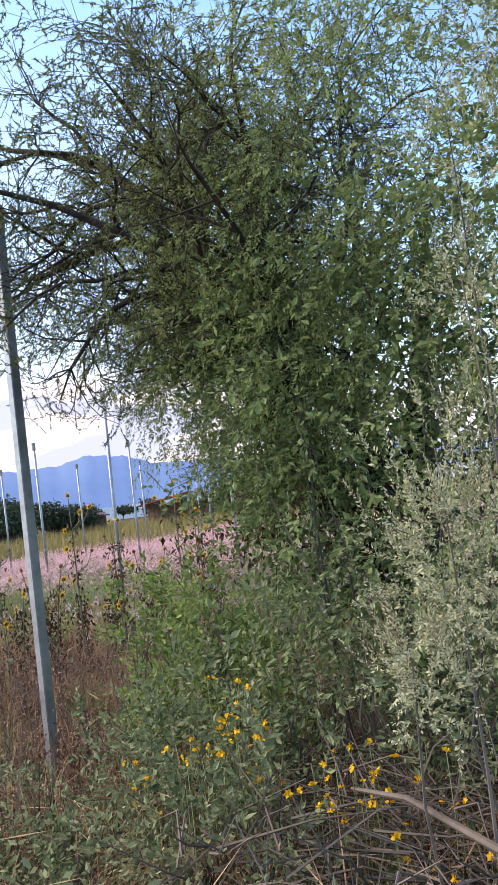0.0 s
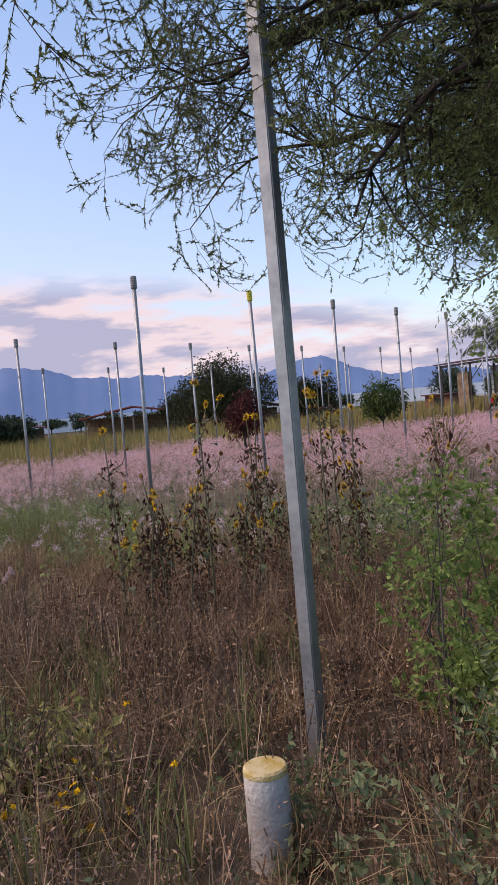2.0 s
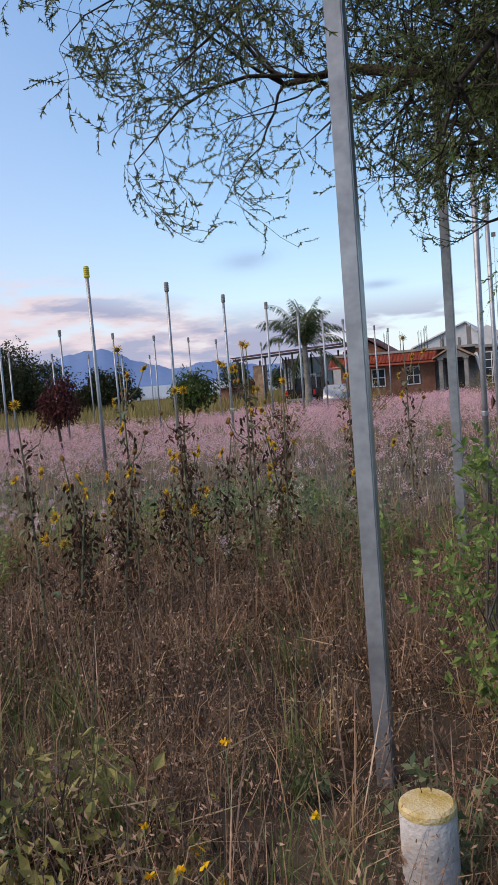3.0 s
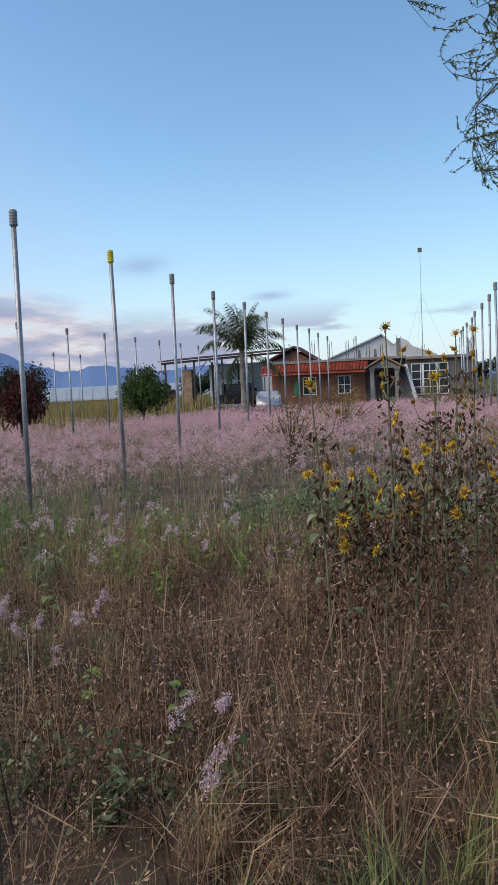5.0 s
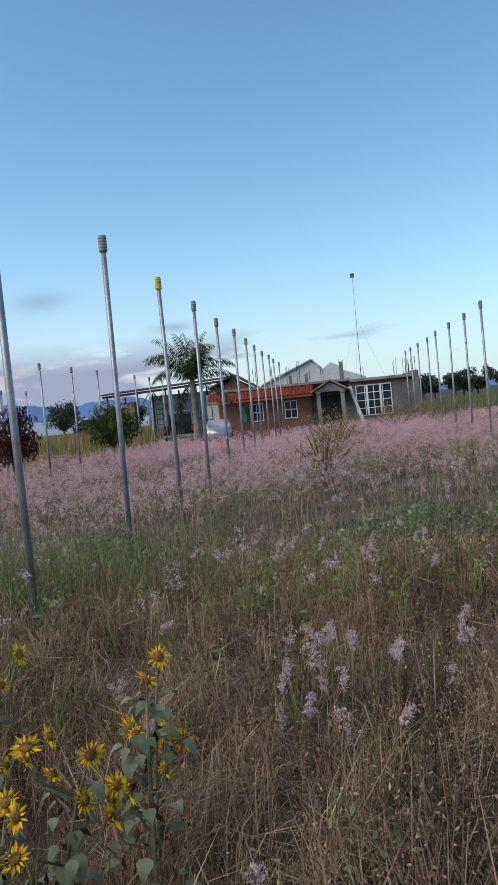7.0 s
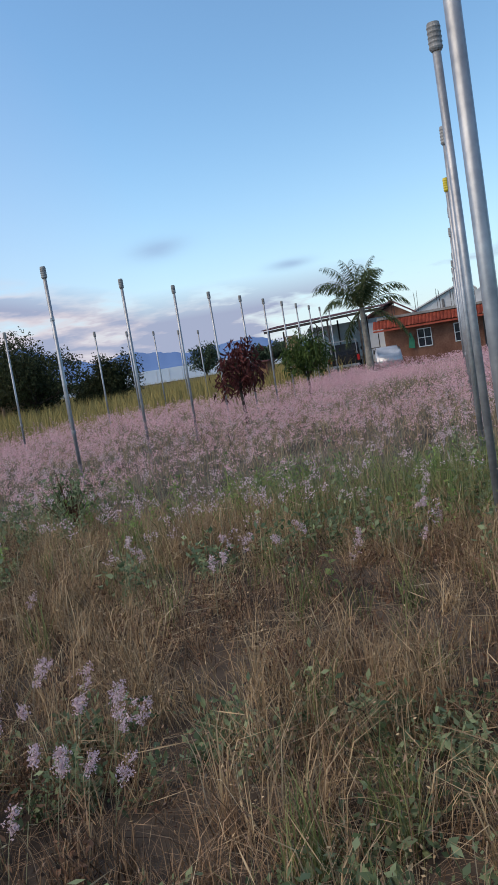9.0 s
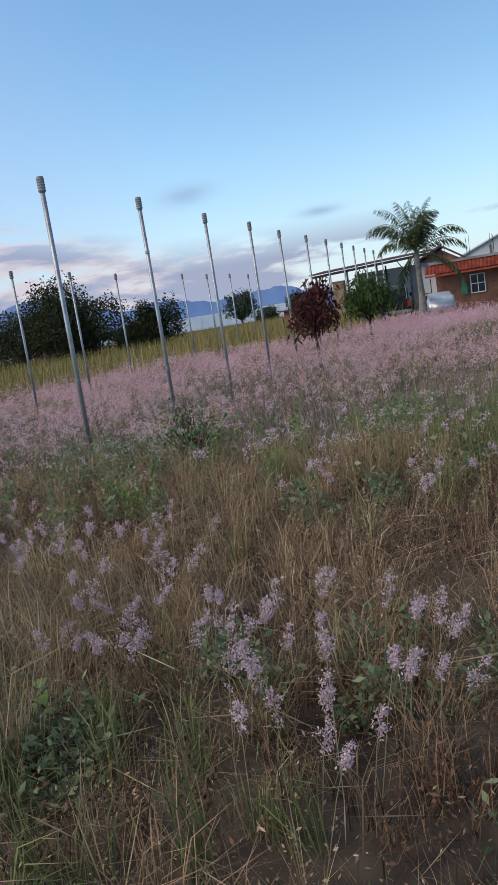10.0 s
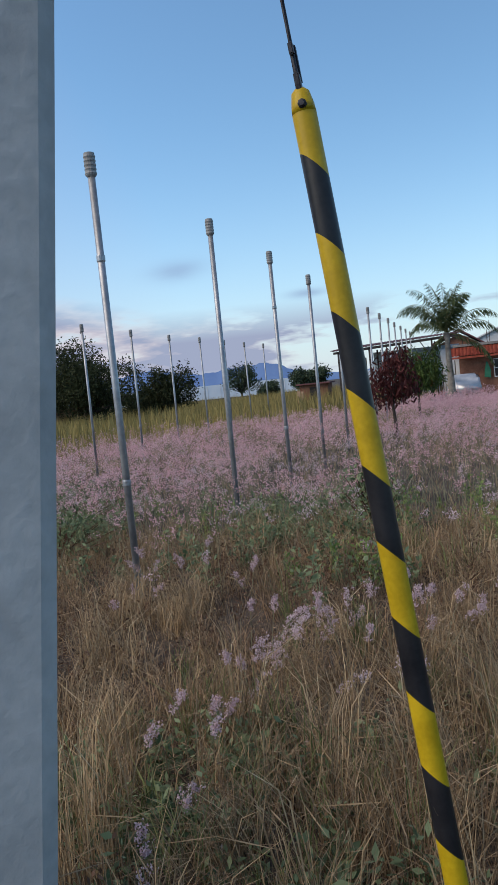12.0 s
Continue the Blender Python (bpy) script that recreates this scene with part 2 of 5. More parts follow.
def part(name, bm, material, parent=None, label="", smooth=False):
    me = bpy.data.meshes.new(name)
    bmesh.ops.recalc_face_normals(bm, faces=bm.faces)
    bm.to_mesh(me)
    bm.free()
    me.materials.append(material)
    for p in me.polygons:
        p.use_smooth = smooth
    ob = new(name, me)
    ob.parent = parent
    if label:
        tagged(ob, label)
    return ob


def thing(name, at, label, category, group="", turn=0.0):
    ob = new(name)
    ob.empty_display_size = 0.1
    ob.matrix_basis = pose(*at, 0, 0, turn)
    return tagged(ob, label, category, group)


def box(bm, x0, x1, y0, y1, z0, z1, bevel=0.0):
    r = bmesh.ops.create_cube(bm, size=1, matrix=Matrix.LocRotScale(((x0 + x1) / 2, (y0 + y1) / 2, (z0 + z1) / 2), None, (x1 - x0, y1 - y0, z1 - z0)))
    if bevel:
        edges = list({e for v in r["verts"] for e in v.link_edges})
        bmesh.ops.bevel(bm, geom=edges, offset=bevel, segments=2, affect="EDGES")
    return bm


def boxes(*rows, bevel=0.0):
    bm = bmesh.new()
    for r in rows:
        box(bm, *r, bevel=bevel)
    return bm


def prism(outline, y0, y1):
    """An outline in x and z, drawn out along y."""
    bm = bmesh.new()
    a = [bm.verts.new((x, y0, z)) for x, z in outline]
    b = [bm.verts.new((x, y1, z)) for x, z in outline]
    bm.faces.new(a)
    bm.faces.new(b[::-1])
    for i in range(len(a)):
        j = (i + 1) % len(a)
        bm.faces.new((a[i], b[i], b[j], a[j]))
    return bm


def turned(profile, sides=16):
    """A body of rotation from (radius, height) pairs."""
    V, F = [], []
    for r, z in profile:
        for i in range(sides):
            a = 2 * math.pi * i / sides
            V.append((r * math.cos(a), r * math.sin(a), z))
    for k in range(len(profile) - 1):
        for i in range(sides):
            j = (i + 1) % sides
            F.append((k * sides + i, k * sides + j, (k + 1) * sides + j, (k + 1) * sides + i))
    bm = bmesh.new()
    vs = [bm.verts.new(v) for v in V]
    for f in F:
        bm.faces.new([vs[i] for i in f])
    bm.faces.new(vs[:sides][::-1])
    bm.faces.new(vs[-sides:])
    return bm


class Soup:
    """Triangles gathered for one mesh."""

    def __init__(self):
        self.V, self.F, self.n = [], [], 0

    def add(self, V, F):
        V, F = np.asarray(V, float).reshape(-1, 3), np.asarray(F, int).reshape(-1, 3)
        self.V.append(V)
        self.F.append(F + self.n)
        self.n += len(V)

    def tube(self, points, radii, sides=5):
        P = np.asarray(points, float)
        T = np.gradient(P, axis=0)
        T /= np.linalg.norm(T, axis=1, keepdims=True) + 1e-9
        ref = np.where(np.abs(T[:, 2:3]) > 0.9, [[1.0, 0, 0]], [[0, 0, 1.0]])
        A = np.cross(T, ref)
        A /= np.linalg.norm(A, axis=1, keepdims=True) + 1e-9
        B = np.cross(T, A)
        ang = np.linspace(0, 2 * math.pi, sides, endpoint=False)
        ring = P[:, None] + np.asarray(radii)[:, None, None] * (np.cos(ang)[None, :, None] * A[:, None] + np.sin(ang)[None, :, None] * B[:, None])
        i = np.arange(sides)
        j = (i + 1) % sides
        F = []
        for k in range(len(P) - 1):
            a, b = k * sides, (k + 1) * sides
            F += [np.stack([a + i, a + j, b + j], 1), np.stack([a + i, b + j, b + i], 1)]
        self.add(ring, np.concatenate(F))

    def link(self, name, material, parent=None, label="", smooth=False):
        if not self.V:
            return None
        return link_mesh(name, np.concatenate(self.V), np.concatenate(self.F), material, parent, label, smooth)


rng = np.random.default_rng(7)


def unit(n, up=0.0, seed=None):
    d = rng.normal(size=(n, 3))
    d[:, 2] += up
    return d / (np.linalg.norm(d, axis=1, keepdims=True) + 1e-9)


def leaves(P, size, aspect=0.5, up=0.4, fold=0.25, droop=0.0, along=None):
    """Folded pointed leaves at the points P: four triangles each."""
    n = len(P)
    size = np.broadcast_to(size, (n,))[:, None]
    D = unit(n, up) if along is None else along
    D = D + [0, 0, -droop]
    D /= np.linalg.norm(D, axis=1, keepdims=True) + 1e-9
    N = unit(n, 0.8)
    S = np.cross(D, N)
    S /= np.linalg.norm(S, axis=1, keepdims=True) + 1e-9
    N = np.cross(S, D)
    tip, mid = P + D * size, P + D * size * 0.42 + N * size * -0.10
    w = size * aspect * 0.5
    l, r = mid + S * w + N * w * fold * 2, mid - S * w + N * w * fold * 2
    V = np.stack([P, l, mid, r, tip], 1).reshape(-1, 3)
    b = np.arange(n)[:, None] * 5
    F = np.concatenate([b + [0, 2, 1], b + [0, 3, 2], b + [1, 2, 4], b + [2, 3, 4]])
    return V, F


def flecks(P, size, aspect=0.35, along=None, up=0.0):
    """Small pointed leaflets: two triangles each."""
    n = len(P)
    size = np.broadcast_to(size, (n,))[:, None]
    D = unit(n, up) if along is None else along
    S = np.cross(D, unit(n))
    S /= np.linalg.norm(S, axis=1, keepdims=True) + 1e-9
    w = size * aspect * 0.5
    V = np.stack([P, P + D * size * 0.5 + S * w, P + D * size, P + D * size * 0.5 - S * w], 1).reshape(-1, 3)
    b = np.arange(n)[:, None] * 4
    return V, np.concatenate([b + [0, 2, 1], b + [0, 3, 2]])


def blades(P, height, width, lean=0.35, twist=None):
    """Bent grass blades: a quad and a tip each."""
    n = len(P)
    h = np.broadcast_to(height, (n,))[:, None]
    w = np.broadcast_to(width, (n,))[:, None]
    a = rng.uniform(0, 2 * math.pi, n)
    out = np.stack([np.cos(a), np.sin(a), np.zeros(n)], 1)
    k = np.abs(rng.normal(0, lean, n))[:, None]
    b2 = rng.uniform(0, 2 * math.pi, n)
    S = np.stack([np.cos(b2), np.sin(b2), np.zeros(n)], 1) * w * 0.5
    up = np.array([0, 0, 1.0])
    m = P + up * h * 0.58 / np.sqrt(1 + 0.4 * k * k) + out * h * 0.28 * k
    t = P + up * h / np.sqrt(1 + 1.2 * k * k) + out * h * 0.95 * k
    V = np.stack([P - S, P + S, m - S * 0.7, m + S * 0.7, t], 1).reshape(-1, 3)
    b = np.arange(n)[:, None] * 5
    return V, np.concatenate([b + [0, 1, 3], b + [0, 3, 2], b + [2, 3, 4]]), t


def patchy(x, y, scale, seed):
    """Smooth patchiness between 0 and 1."""
    v = np.zeros_like(x)
    r = np.random.default_rng(seed)
    for k in range(5):
        a, f = r.uniform(0, 2 * math.pi), scale * (1.7 ** k)
        b = a + r.uniform(0.8, 2.2)
        v += np.sin(f * (x * math.cos(a) + y * math.sin(a)) + r.uniform(0, 6)) * np.sin(f * 0.8 * (x * math.cos(b) + y * math.sin(b)) + r.uniform(0, 6)) / (1.25 ** k)
    return np.clip(0.5 + 0.42 * v, 0, 1)


def spread(n, x0, x1, y0, y1, keep=None, power=1.0):
    x = rng.uniform(x0, x1, n)
    y = y0 + (y1 - y0) * rng.uniform(0, 1, n) ** power
    if keep is not None:
        ok = rng.uniform(0, 1, n) < keep(x, y)
        x, y = x[ok], y[ok]
    return np.stack([x, y, ground_z(x, y)], 1)


# ---- ground ----
def ground():
    near = np.arange(-16, 16.01, 0.4)
    far = 16 + np.cumsum(0.5 * 1.22 ** np.arange(38))
    xs = np.concatenate([-far[::-1], near, far])
    X, Y = np.meshgrid(xs, xs + 6, indexing="ij")
    Z = ground_z(X, Y) + 0.05 * (patchy(X, Y, 1.1, 3) - 0.5) * (np.hypot(X, Y) < 60)
    n = len(xs)
    i, j = np.meshgrid(np.arange(n - 1), np.arange(n - 1), indexing="ij")
    a = (i * n + j).ravel()
    ob = link_mesh("ground", np.stack([X, Y, Z], -1), np.stack([a, a + n, a + n + 1, a + 1], 1), SOIL, smooth=True)
    tagged(ob, "dry brown soil of an overgrown field", "ground", kind="structure")


ground()


def mountains():
    ridge = ((52.5, 3.5, 55), (42, 9, 92), (57, 14, 66), (31.7, 3.6, 92), (27, 5, 45), (22.5, 2.6, 50), (15.2, 3.2, 62), (19, 2, 25), (9, 5, 12), (70, 15, 150), (-20, 14, 30), (-50, 20, 70))
    az = np.radians(np.arange(-95, 100, 0.25))
    deg = np.degrees(az)
    h = 16 + sum(c * np.exp(-((deg - a) / w) ** 2) for a, w, c in ridge)
    h += 3.0 * np.sin(deg * 1.9) + 2.0 * np.sin(deg * 4.7 + 1) + 1.2 * np.sin(deg * 11)
    rows = []
    for dist, k in ((2300, 0.0), (2420, 0.55), (2500, 1.0), (2700, 0.3)):
        rows.append(np.stack([-dist * np.sin(az), dist * np.cos(az), h * k - 8], 1))
    n = len(az)
    a = np.arange(n - 1)
    F = np.concatenate([np.stack([r * n + a, r * n + a + 1, (r + 1) * n + a + 1, (r + 1) * n + a], 1) for r in range(3)])
    tagged(link_mesh("backdrop", np.concatenate(rows), F, HILL, smooth=True), "mountain range on the horizon with blue haze painted in", "mountains", kind="structure")


mountains()


# ---- posts of the field ----
def field_post(height=3.75, joint=False, square=False, cap=CAPM, label="tall galvanised steel post with a ribbed grey cap"):
    ob = thing("field_post", (0, 0, 0), label, "post", "posts standing in rows across the field")
    r = 0.031
    if square:
        part("tube", boxes((-0.033, 0.033, -0.033, 0.033, -0.3, height - 0.1), bevel=0.005), STEEL, ob)
    else:
        part("tube", turned([(r, -0.3), (r, height - 0.1)], 14), STEEL, ob, smooth=True)
    prof = [(0.036, height - 0.20)]
    for k in range(5):
        z = height - 0.185 + k * 0.034
        prof += [(0.047, z), (0.051, z + 0.012), (0.047, z + 0.024)]
    prof += [(0.044, height - 0.005), (0.03, height)]
    part("cap", turned(prof, 14), cap, ob)
    if joint:
        for z in (2.85, 0.95):
            part("joint", turned([(r + 0.002, z), (r + 0.006, z + 0.01), (r + 0.006, z + 0.05), (r + 0.002, z + 0.06)], 14), STEEL, ob)
    return ob


plain, jointed, squared = field_post(), field_post(joint=True, label="tall galvanised steel post with joints and a ribbed cap"), field_post(square=True, label="tall square galvanised steel post beside the bushes")
yellow = field_post(cap=CAPY, label="tall galvanised steel post with a yellow cap")
used = set()


def put(kind, m):
    if kind.name in used:
        return copy_thing(kind, m)
    used.add(kind.name)
    kind.matrix_basis = m
    return kind


put(squared, pose(6.506, 3.26, -0.02))
put(squared, pose(6.52, 6.25, 0))
for row_x, first, last, off in ((0.0, 1, 14, 0.0), (6.51, 3, 15, -0.16), (-6.485, 1, 15, -0.22), (-12.89, 3, 14, -0.5)):
    for k in range(first, last):
        x, y = row_x + random.uniform(-0.03, 0.03), 3 * k + off + random.uniform(-0.04, 0.04)
        top = {0.0: 3.73, 6.51: 3.785, -6.485: 3.616, -12.89: 3.512}[row_x]
        kind = yellow if (row_x == 0.0 and k == 4) else jointed if (k * 7 + int(row_x)) % 5 == 2 or (row_x < -6 and k == 2) else plain
        put(kind, pose(x, y, top - 3.75 + random.uniform(-0.02, 0.02), random.uniform(-0.5, 0.5), random.uniform(-0.5, 0.5), random.uniform(0, 360)))


# ---- concrete cylinder marker, utility pole, guy ----
def marker():
    ob = thing("concrete_marker", (6.783, 2.505, 0.0), "grey concrete cylinder with flaking ochre paint on top", "marker")
    part("cylinder", turned([(0.078, -0.05), (0.0785, 0.0), (0.079, 0.18), (0.0785, 0.335), (0.076, 0.345)], 32), CYLC, ob, smooth=True)
    part("painted_top", turned([(0.0792, 0.332), (0.0795, 0.337), (0.078, 0.349), (0.07, 0.356), (0.04, 0.357)], 32), OCHRE, ob, "flaking ochre paint")


marker()


def utility_pole():
    ob = thing("utility_pole", (0, 0, 0), "tapered pale grey concrete utility pole at the field edge", "pole")
    bm = bmesh.new()
    rings = []
    for z in (-0.3, 0, 1, 2, 3, 4, 5, 6, 7):
        w = 0.16 - 0.0055 * z
        c = 0.05
        pts = [(-w, -w + c), (-w + c, -w), (w - c, -w), (w, -w + c), (w, w - c), (w - c, w), (-w + c, w), (-w, w - c)]
        rings.append([bm.verts.new((x, y, z)) for x, y in pts])
    for a, b in zip(rings, rings[1:]):
        for i in range(8):
            bm.faces.new((a[i], a[(i + 1) % 8], b[(i + 1) % 8], b[i]))
    bm.faces.new(rings[0][::-1])
    bm.faces.new(rings[-1])
    part("shaft", bm, CONCRETE, ob)
    band = bmesh.new()
    box(band, -0.138, 0.138, -0.138, 0.138, 5.45, 5.57, 0.01)
    part("clamp", band, IRON, ob)
    ob.matrix_basis = Matrix.Translation((-5.059, 1.50, -0.14)) @ Matrix.Rotation(radians(6.8), 4, (-0.28, 0.96, 0)) @ Matrix.Rotation(radians(40), 4, "Z")
    return ob


utility_pole()


def guy():
    foot, head = Vector((-3.709, 1.61, -0.10)), Vector((-3.956, 1.60, 2.235))
    d = (head - foot).normalized()
    length = (head - foot).length
    ob = thing("guy_wire", tuple(foot), "stay wire in a yellow and black striped guard sleeve", "guy wire")
    q = d.to_track_quat("Z", "Y").to_matrix().to_4x4()
    r = 0.0295
    stripe, slant = 0.1887, 0.034
    sides = 20

    def ring(z, lo, hi):
        row = []
        for i in range(sides):
            a = 2 * math.pi * i / sides
            side = (q @ Vector((math.cos(a), math.sin(a), 0))).dot(Vector((0.96, 0.28, 0)))
            row.append(q @ Vector((r * math.cos(a), r * math.sin(a), min(max(z - slant * side, lo), hi))))
        return row

    k, z = 0, 0.286
    while z < length - 0.02:
        bm = bmesh.new()
        lo, hi = 0.34, length - 0.05
        rows = [ring(z + s * stripe / 2, lo, hi) for s in (0, 1, 2)]
        vs = [[bm.verts.new(p) for p in row] for row in rows]
        for a, b in zip(vs, vs[1:]):
            for i in range(sides):
                bm.faces.new((a[i], a[(i + 1) % sides], b[(i + 1) % sides], b[i]))
        bmesh.ops.remove_doubles(bm, verts=bm.verts, dist=0.0004)
        part("stripe", bm, YEL if k % 2 == 0 else BLK, ob, "yellow band" if k % 2 == 0 else "black band", smooth=True)
        k, z = k + 1, z + stripe
    bm = turned([(0.0295, length - 0.05), (0.028, length - 0.03), (0.022, length + 0.0), (0.012, length + 0.01)], 16)
    bmesh.ops.transform(bm, matrix=q, verts=bm.verts)
    part("sleeve_tip", bm, YEL, ob, smooth=True)
    s = Soup()
    top = d * (length + 3.3)
    s.tube([(0, 0, -0.1), tuple(d * length), tuple(top)], [0.005, 0.005, 0.005], 6)
    s.link("wire", WIRE, ob)
    clip = boxes((-0.018, 0.018, -0.007, 0.007, length - 0.005, length + 0.045), (-0.034, -0.010, -0.008, 0.008, length + 0.03, length + 0.12), (0.004, 0.022, -0.006, 0.006, length + 0.085, length + 0.115), bevel=0.003)
    bmesh.ops.transform(clip, matrix=q, verts=clip.verts)
    part("clip", clip, WIRE, ob, "dark steel wire clip")
    bolt = turned([(0.011, -0.005), (0.011, 0.008), (0.006, 0.012)], 8)
    bmesh.ops.transform(bolt, matrix=Matrix.Translation(d * (length - 0.035) + Vector((0.004, -0.026, 0))) @ pose(0, 0, 0, 90, 0, 0), verts=bolt.verts)
    part("bolt", bolt, WIRE, ob)


guy()


# ---- trees ----
def grow(bark, twigs, leaf_pts, leaf_dir, p, d, length, r, level, cfg):
    """A bent limb with side shoots; leaf points on the last level."""
    steps = (9, 7, 4, 3)[level]
    pts, rad = [p.copy()], [r]
    spots = []
    for i in range(steps):
        d = d + rng.normal(0, cfg["bend"][level], 3) + np.array([0, 0, cfg["lift"][level] * (1 - i / steps) - cfg["sag"][level] * i / steps])
        if p[2] < cfg["floor"] + (0.25 if level > 1 else 0.0):
            d[2] += 0.35 if level < 2 else 0.5
        if p[0] < cfg["edge"]:
            d[0] += 0.55
        d /= np.linalg.norm(d)
        p = p + d * length / steps
        pts.append(p.copy())
        rad.append(max(r * (1 - 0.8 * (i + 1) / steps), 0.0016))
        if i >= cfg["from"][level]:
            spots.append((p.copy(), d.copy(), rad[-1]))
    (bark if level < 2 else twigs).tube(pts, rad, (9, 6, 4, 3)[level])
    if level == cfg["depth"]:
        t = rng.uniform(0.1, 1, cfg["leaves"])
        P = np.array(pts)
        idx = np.minimum((t * steps).astype(int), steps - 1)
        f = (t * steps - idx)[:, None]
        leaf_pts.append(P[idx] * (1 - f) + P[idx + 1] * f)
        leaf_dir.append(np.broadcast_to(d, (cfg["leaves"], 3)))
        return
    for _ in range(cfg["kids"][level]):
        q, dd, rr = spots[rng.integers(len(spots))]
        side = np.cross(dd, unit(1)[0])
        side /= np.linalg.norm(side) + 1e-9
        nd = dd * 0.65 + side * rng.uniform(0.6, 1.1)
        nd /= np.linalg.norm(nd)
        grow(bark, twigs, leaf_pts, leaf_dir, q, nd, cfg["len"][level] * rng.uniform(0.6, 1.25), rr * 0.6, level + 1, cfg)


def acacia():
    ob = thing("acacia_tree", (0, 0, 0), "spreading thorny acacia with dark crooked limbs and fine leaves", "tree")
    cfg = dict(bend=(0.13, 0.18, 0.22, 0.22), lift=(0.06, 0.04, 0.0, 0.0), sag=(0.26, 0.14, 0.12, 0.16), kids=(13, 11, 7), len=(1.25, 0.55, 0.24), depth=3, leaves=30, floor=2.25, edge=5.15)
    cfg["from"] = (2, 1, 0, 0)
    bark, twigs, lp, ld = Soup(), Soup(), [], []
    foot = np.array([8.6, 4.5, -0.1])
    trunk = np.array([foot, foot + [0.05, 0, 0.5], foot + [-0.05, 0.05, 1.0], foot + [0.05, 0.0, 1.6], foot + [0.12, 0.1, 2.3], foot + [0.3, 0.1, 3.2]])
    bark.tube(trunk, [0.20, 0.16, 0.145, 0.12, 0.07, 0.01], 12)
    for az, el, ln in ((178, 36, 3.6), (188, 30, 4.0), (202, 29, 4.0), (212, 32, 3.7), (194, 44, 3.8), (205, 50, 3.2), (160, 42, 3.4), (140, 52, 3.0)):
        a, e = radians(az + rng.uniform(-6, 6)), radians(el)
        d = np.array([math.cos(a) * math.cos(e), math.sin(a) * math.cos(e), math.sin(e)])
        grow(bark, twigs, lp, ld, trunk[rng.integers(2, 4)] + d * 0.05, d, ln, 0.085 * rng.uniform(0.8, 1.1), 0, cfg)
    bark.link("trunk", BARK, ob, smooth=True)
    twigs.link("branching", BARK, ob)
    P, D = np.concatenate(lp), np.concatenate(ld)
    d = unit(len(P)) * 0.9 + D * 0.7 + [0, 0, -0.2]
    d /= np.linalg.norm(d, axis=1, keepdims=True)
    S = np.cross(d, unit(len(P)))
    S *= rng.uniform(0.003, 0.0055, (len(P), 1)) / (np.linalg.norm(S, axis=1, keepdims=True) + 1e-9)
    k = rng.uniform(0.015, 0.032, (len(P), 1))
    V = np.stack([P - S, P + S, P + d * k], 1).reshape(-1, 3)
    F = np.arange(len(V)).reshape(-1, 3)
    link_mesh("crown", V, F, ACACIA, ob, "small feathery dark green leaves")


acacia()


def blob_points(n, c, r, hollow=0.55, rough=0.35, seed=1):
    """Points in an uneven clump, more of them towards its skin."""
    d = unit(n)
    k = rng.uniform(hollow ** 2, 1, n) ** 0.5
    lump = 1 + rough * (np.sin(d[:, 0] * 5 + seed) * np.sin(d[:, 1] * 6 + 2 * seed) + 0.6 * np.sin(d[:, 2] * 9 + seed) * np.sin(d[:, 0] * 11))
    P = np.asarray(c) + d * np.asarray(r) * (k * lump)[:, None]
    return P[P[:, 2] > 0.02]


def sprays(clumps, length, per, size, aspect, up, droop):
    """Leafy twigs: points in uneven clumps, each a shoot with leaves set along it."""
    P, C = [], []
    for i, (c, r, n) in enumerate(clumps):
        q = blob_points(max(n // per, 6), c, r, 0.35, 0.4, i + 1)
        P.append(q)
        C.append(np.broadcast_to(c, q.shape))
    P, C = np.concatenate(P), np.concatenate(C)
    D = P - C
    D /= np.linalg.norm(D, axis=1, keepdims=True) + 1e-9
    D = D * 0.7 + unit(len(P)) * 0.6 + [0, 0, up]
    D /= np.linalg.norm(D, axis=1, keepdims=True)
    L = length * rng.uniform(0.5, 1.4, (len(P), 1))
    n = len(P) * per
    t = np.tile(np.linspace(0.08, 1.0, per), len(P))[:, None]
    A, T, LL = np.repeat(P, per, 0), np.repeat(D, per, 0), np.repeat(L, per, 0)
    Q = A + T * LL * t - np.array([0, 0, droop]) * LL * t * t + rng.normal(0, size * 0.12, (n, 3))
    side = np.cross(T, unit(n))
    side /= np.linalg.norm(side, axis=1, keepdims=True) + 1e-9
    along = T * (0.35 + 0.6 * t) + side * (1.05 - 0.5 * t) + [0, 0, -0.4 * droop]
    ok = Q[:, 2] > 0.03
    k = rng.uniform(size * 0.5, size * 1.25, n)[ok] * (1.15 - 0.5 * t[ok, 0])
    if size > 0.045:
        V, F = leaves(Q[ok], k, aspect, along=along[ok], droop=0.15)
    else:
        V, F = flecks(Q[ok], k, aspect, along[ok])
    S, G = flecks(P, L[:, 0], 0.02, D)
    return V, F, S, G


def bush(name, label, category, clumps, material, size, aspect, twig_count=40, droop=0.1, up=0.5, length=0.16, per=13):
    ob = thing(name, (0, 0, 0), label, category)
    V, F, S, G = sprays(clumps, length, per, size, aspect, up, droop)
    link_mesh("foliage", V, F, material, ob)
    s = Soup()
    s.add(S, G)
    for c, r, n in clumps:
        for _ in range(twig_count):
            a = np.array([c[0] + rng.normal(0, r[0] * 0.25), c[1] + rng.normal(0, r[1] * 0.25), 0.0])
            b = np.asarray(c) + unit(1)[0] * np.asarray(r) * rng.uniform(0.5, 1.05)
            b[2] = max(b[2], 0.1)
            m = (a + b) / 2 + rng.normal(0, 0.08, 3)
            s.tube([a, m, b], [0.009, 0.006, 0.002], 4)
    s.link("stem_clump", TWIG, ob)
    return ob


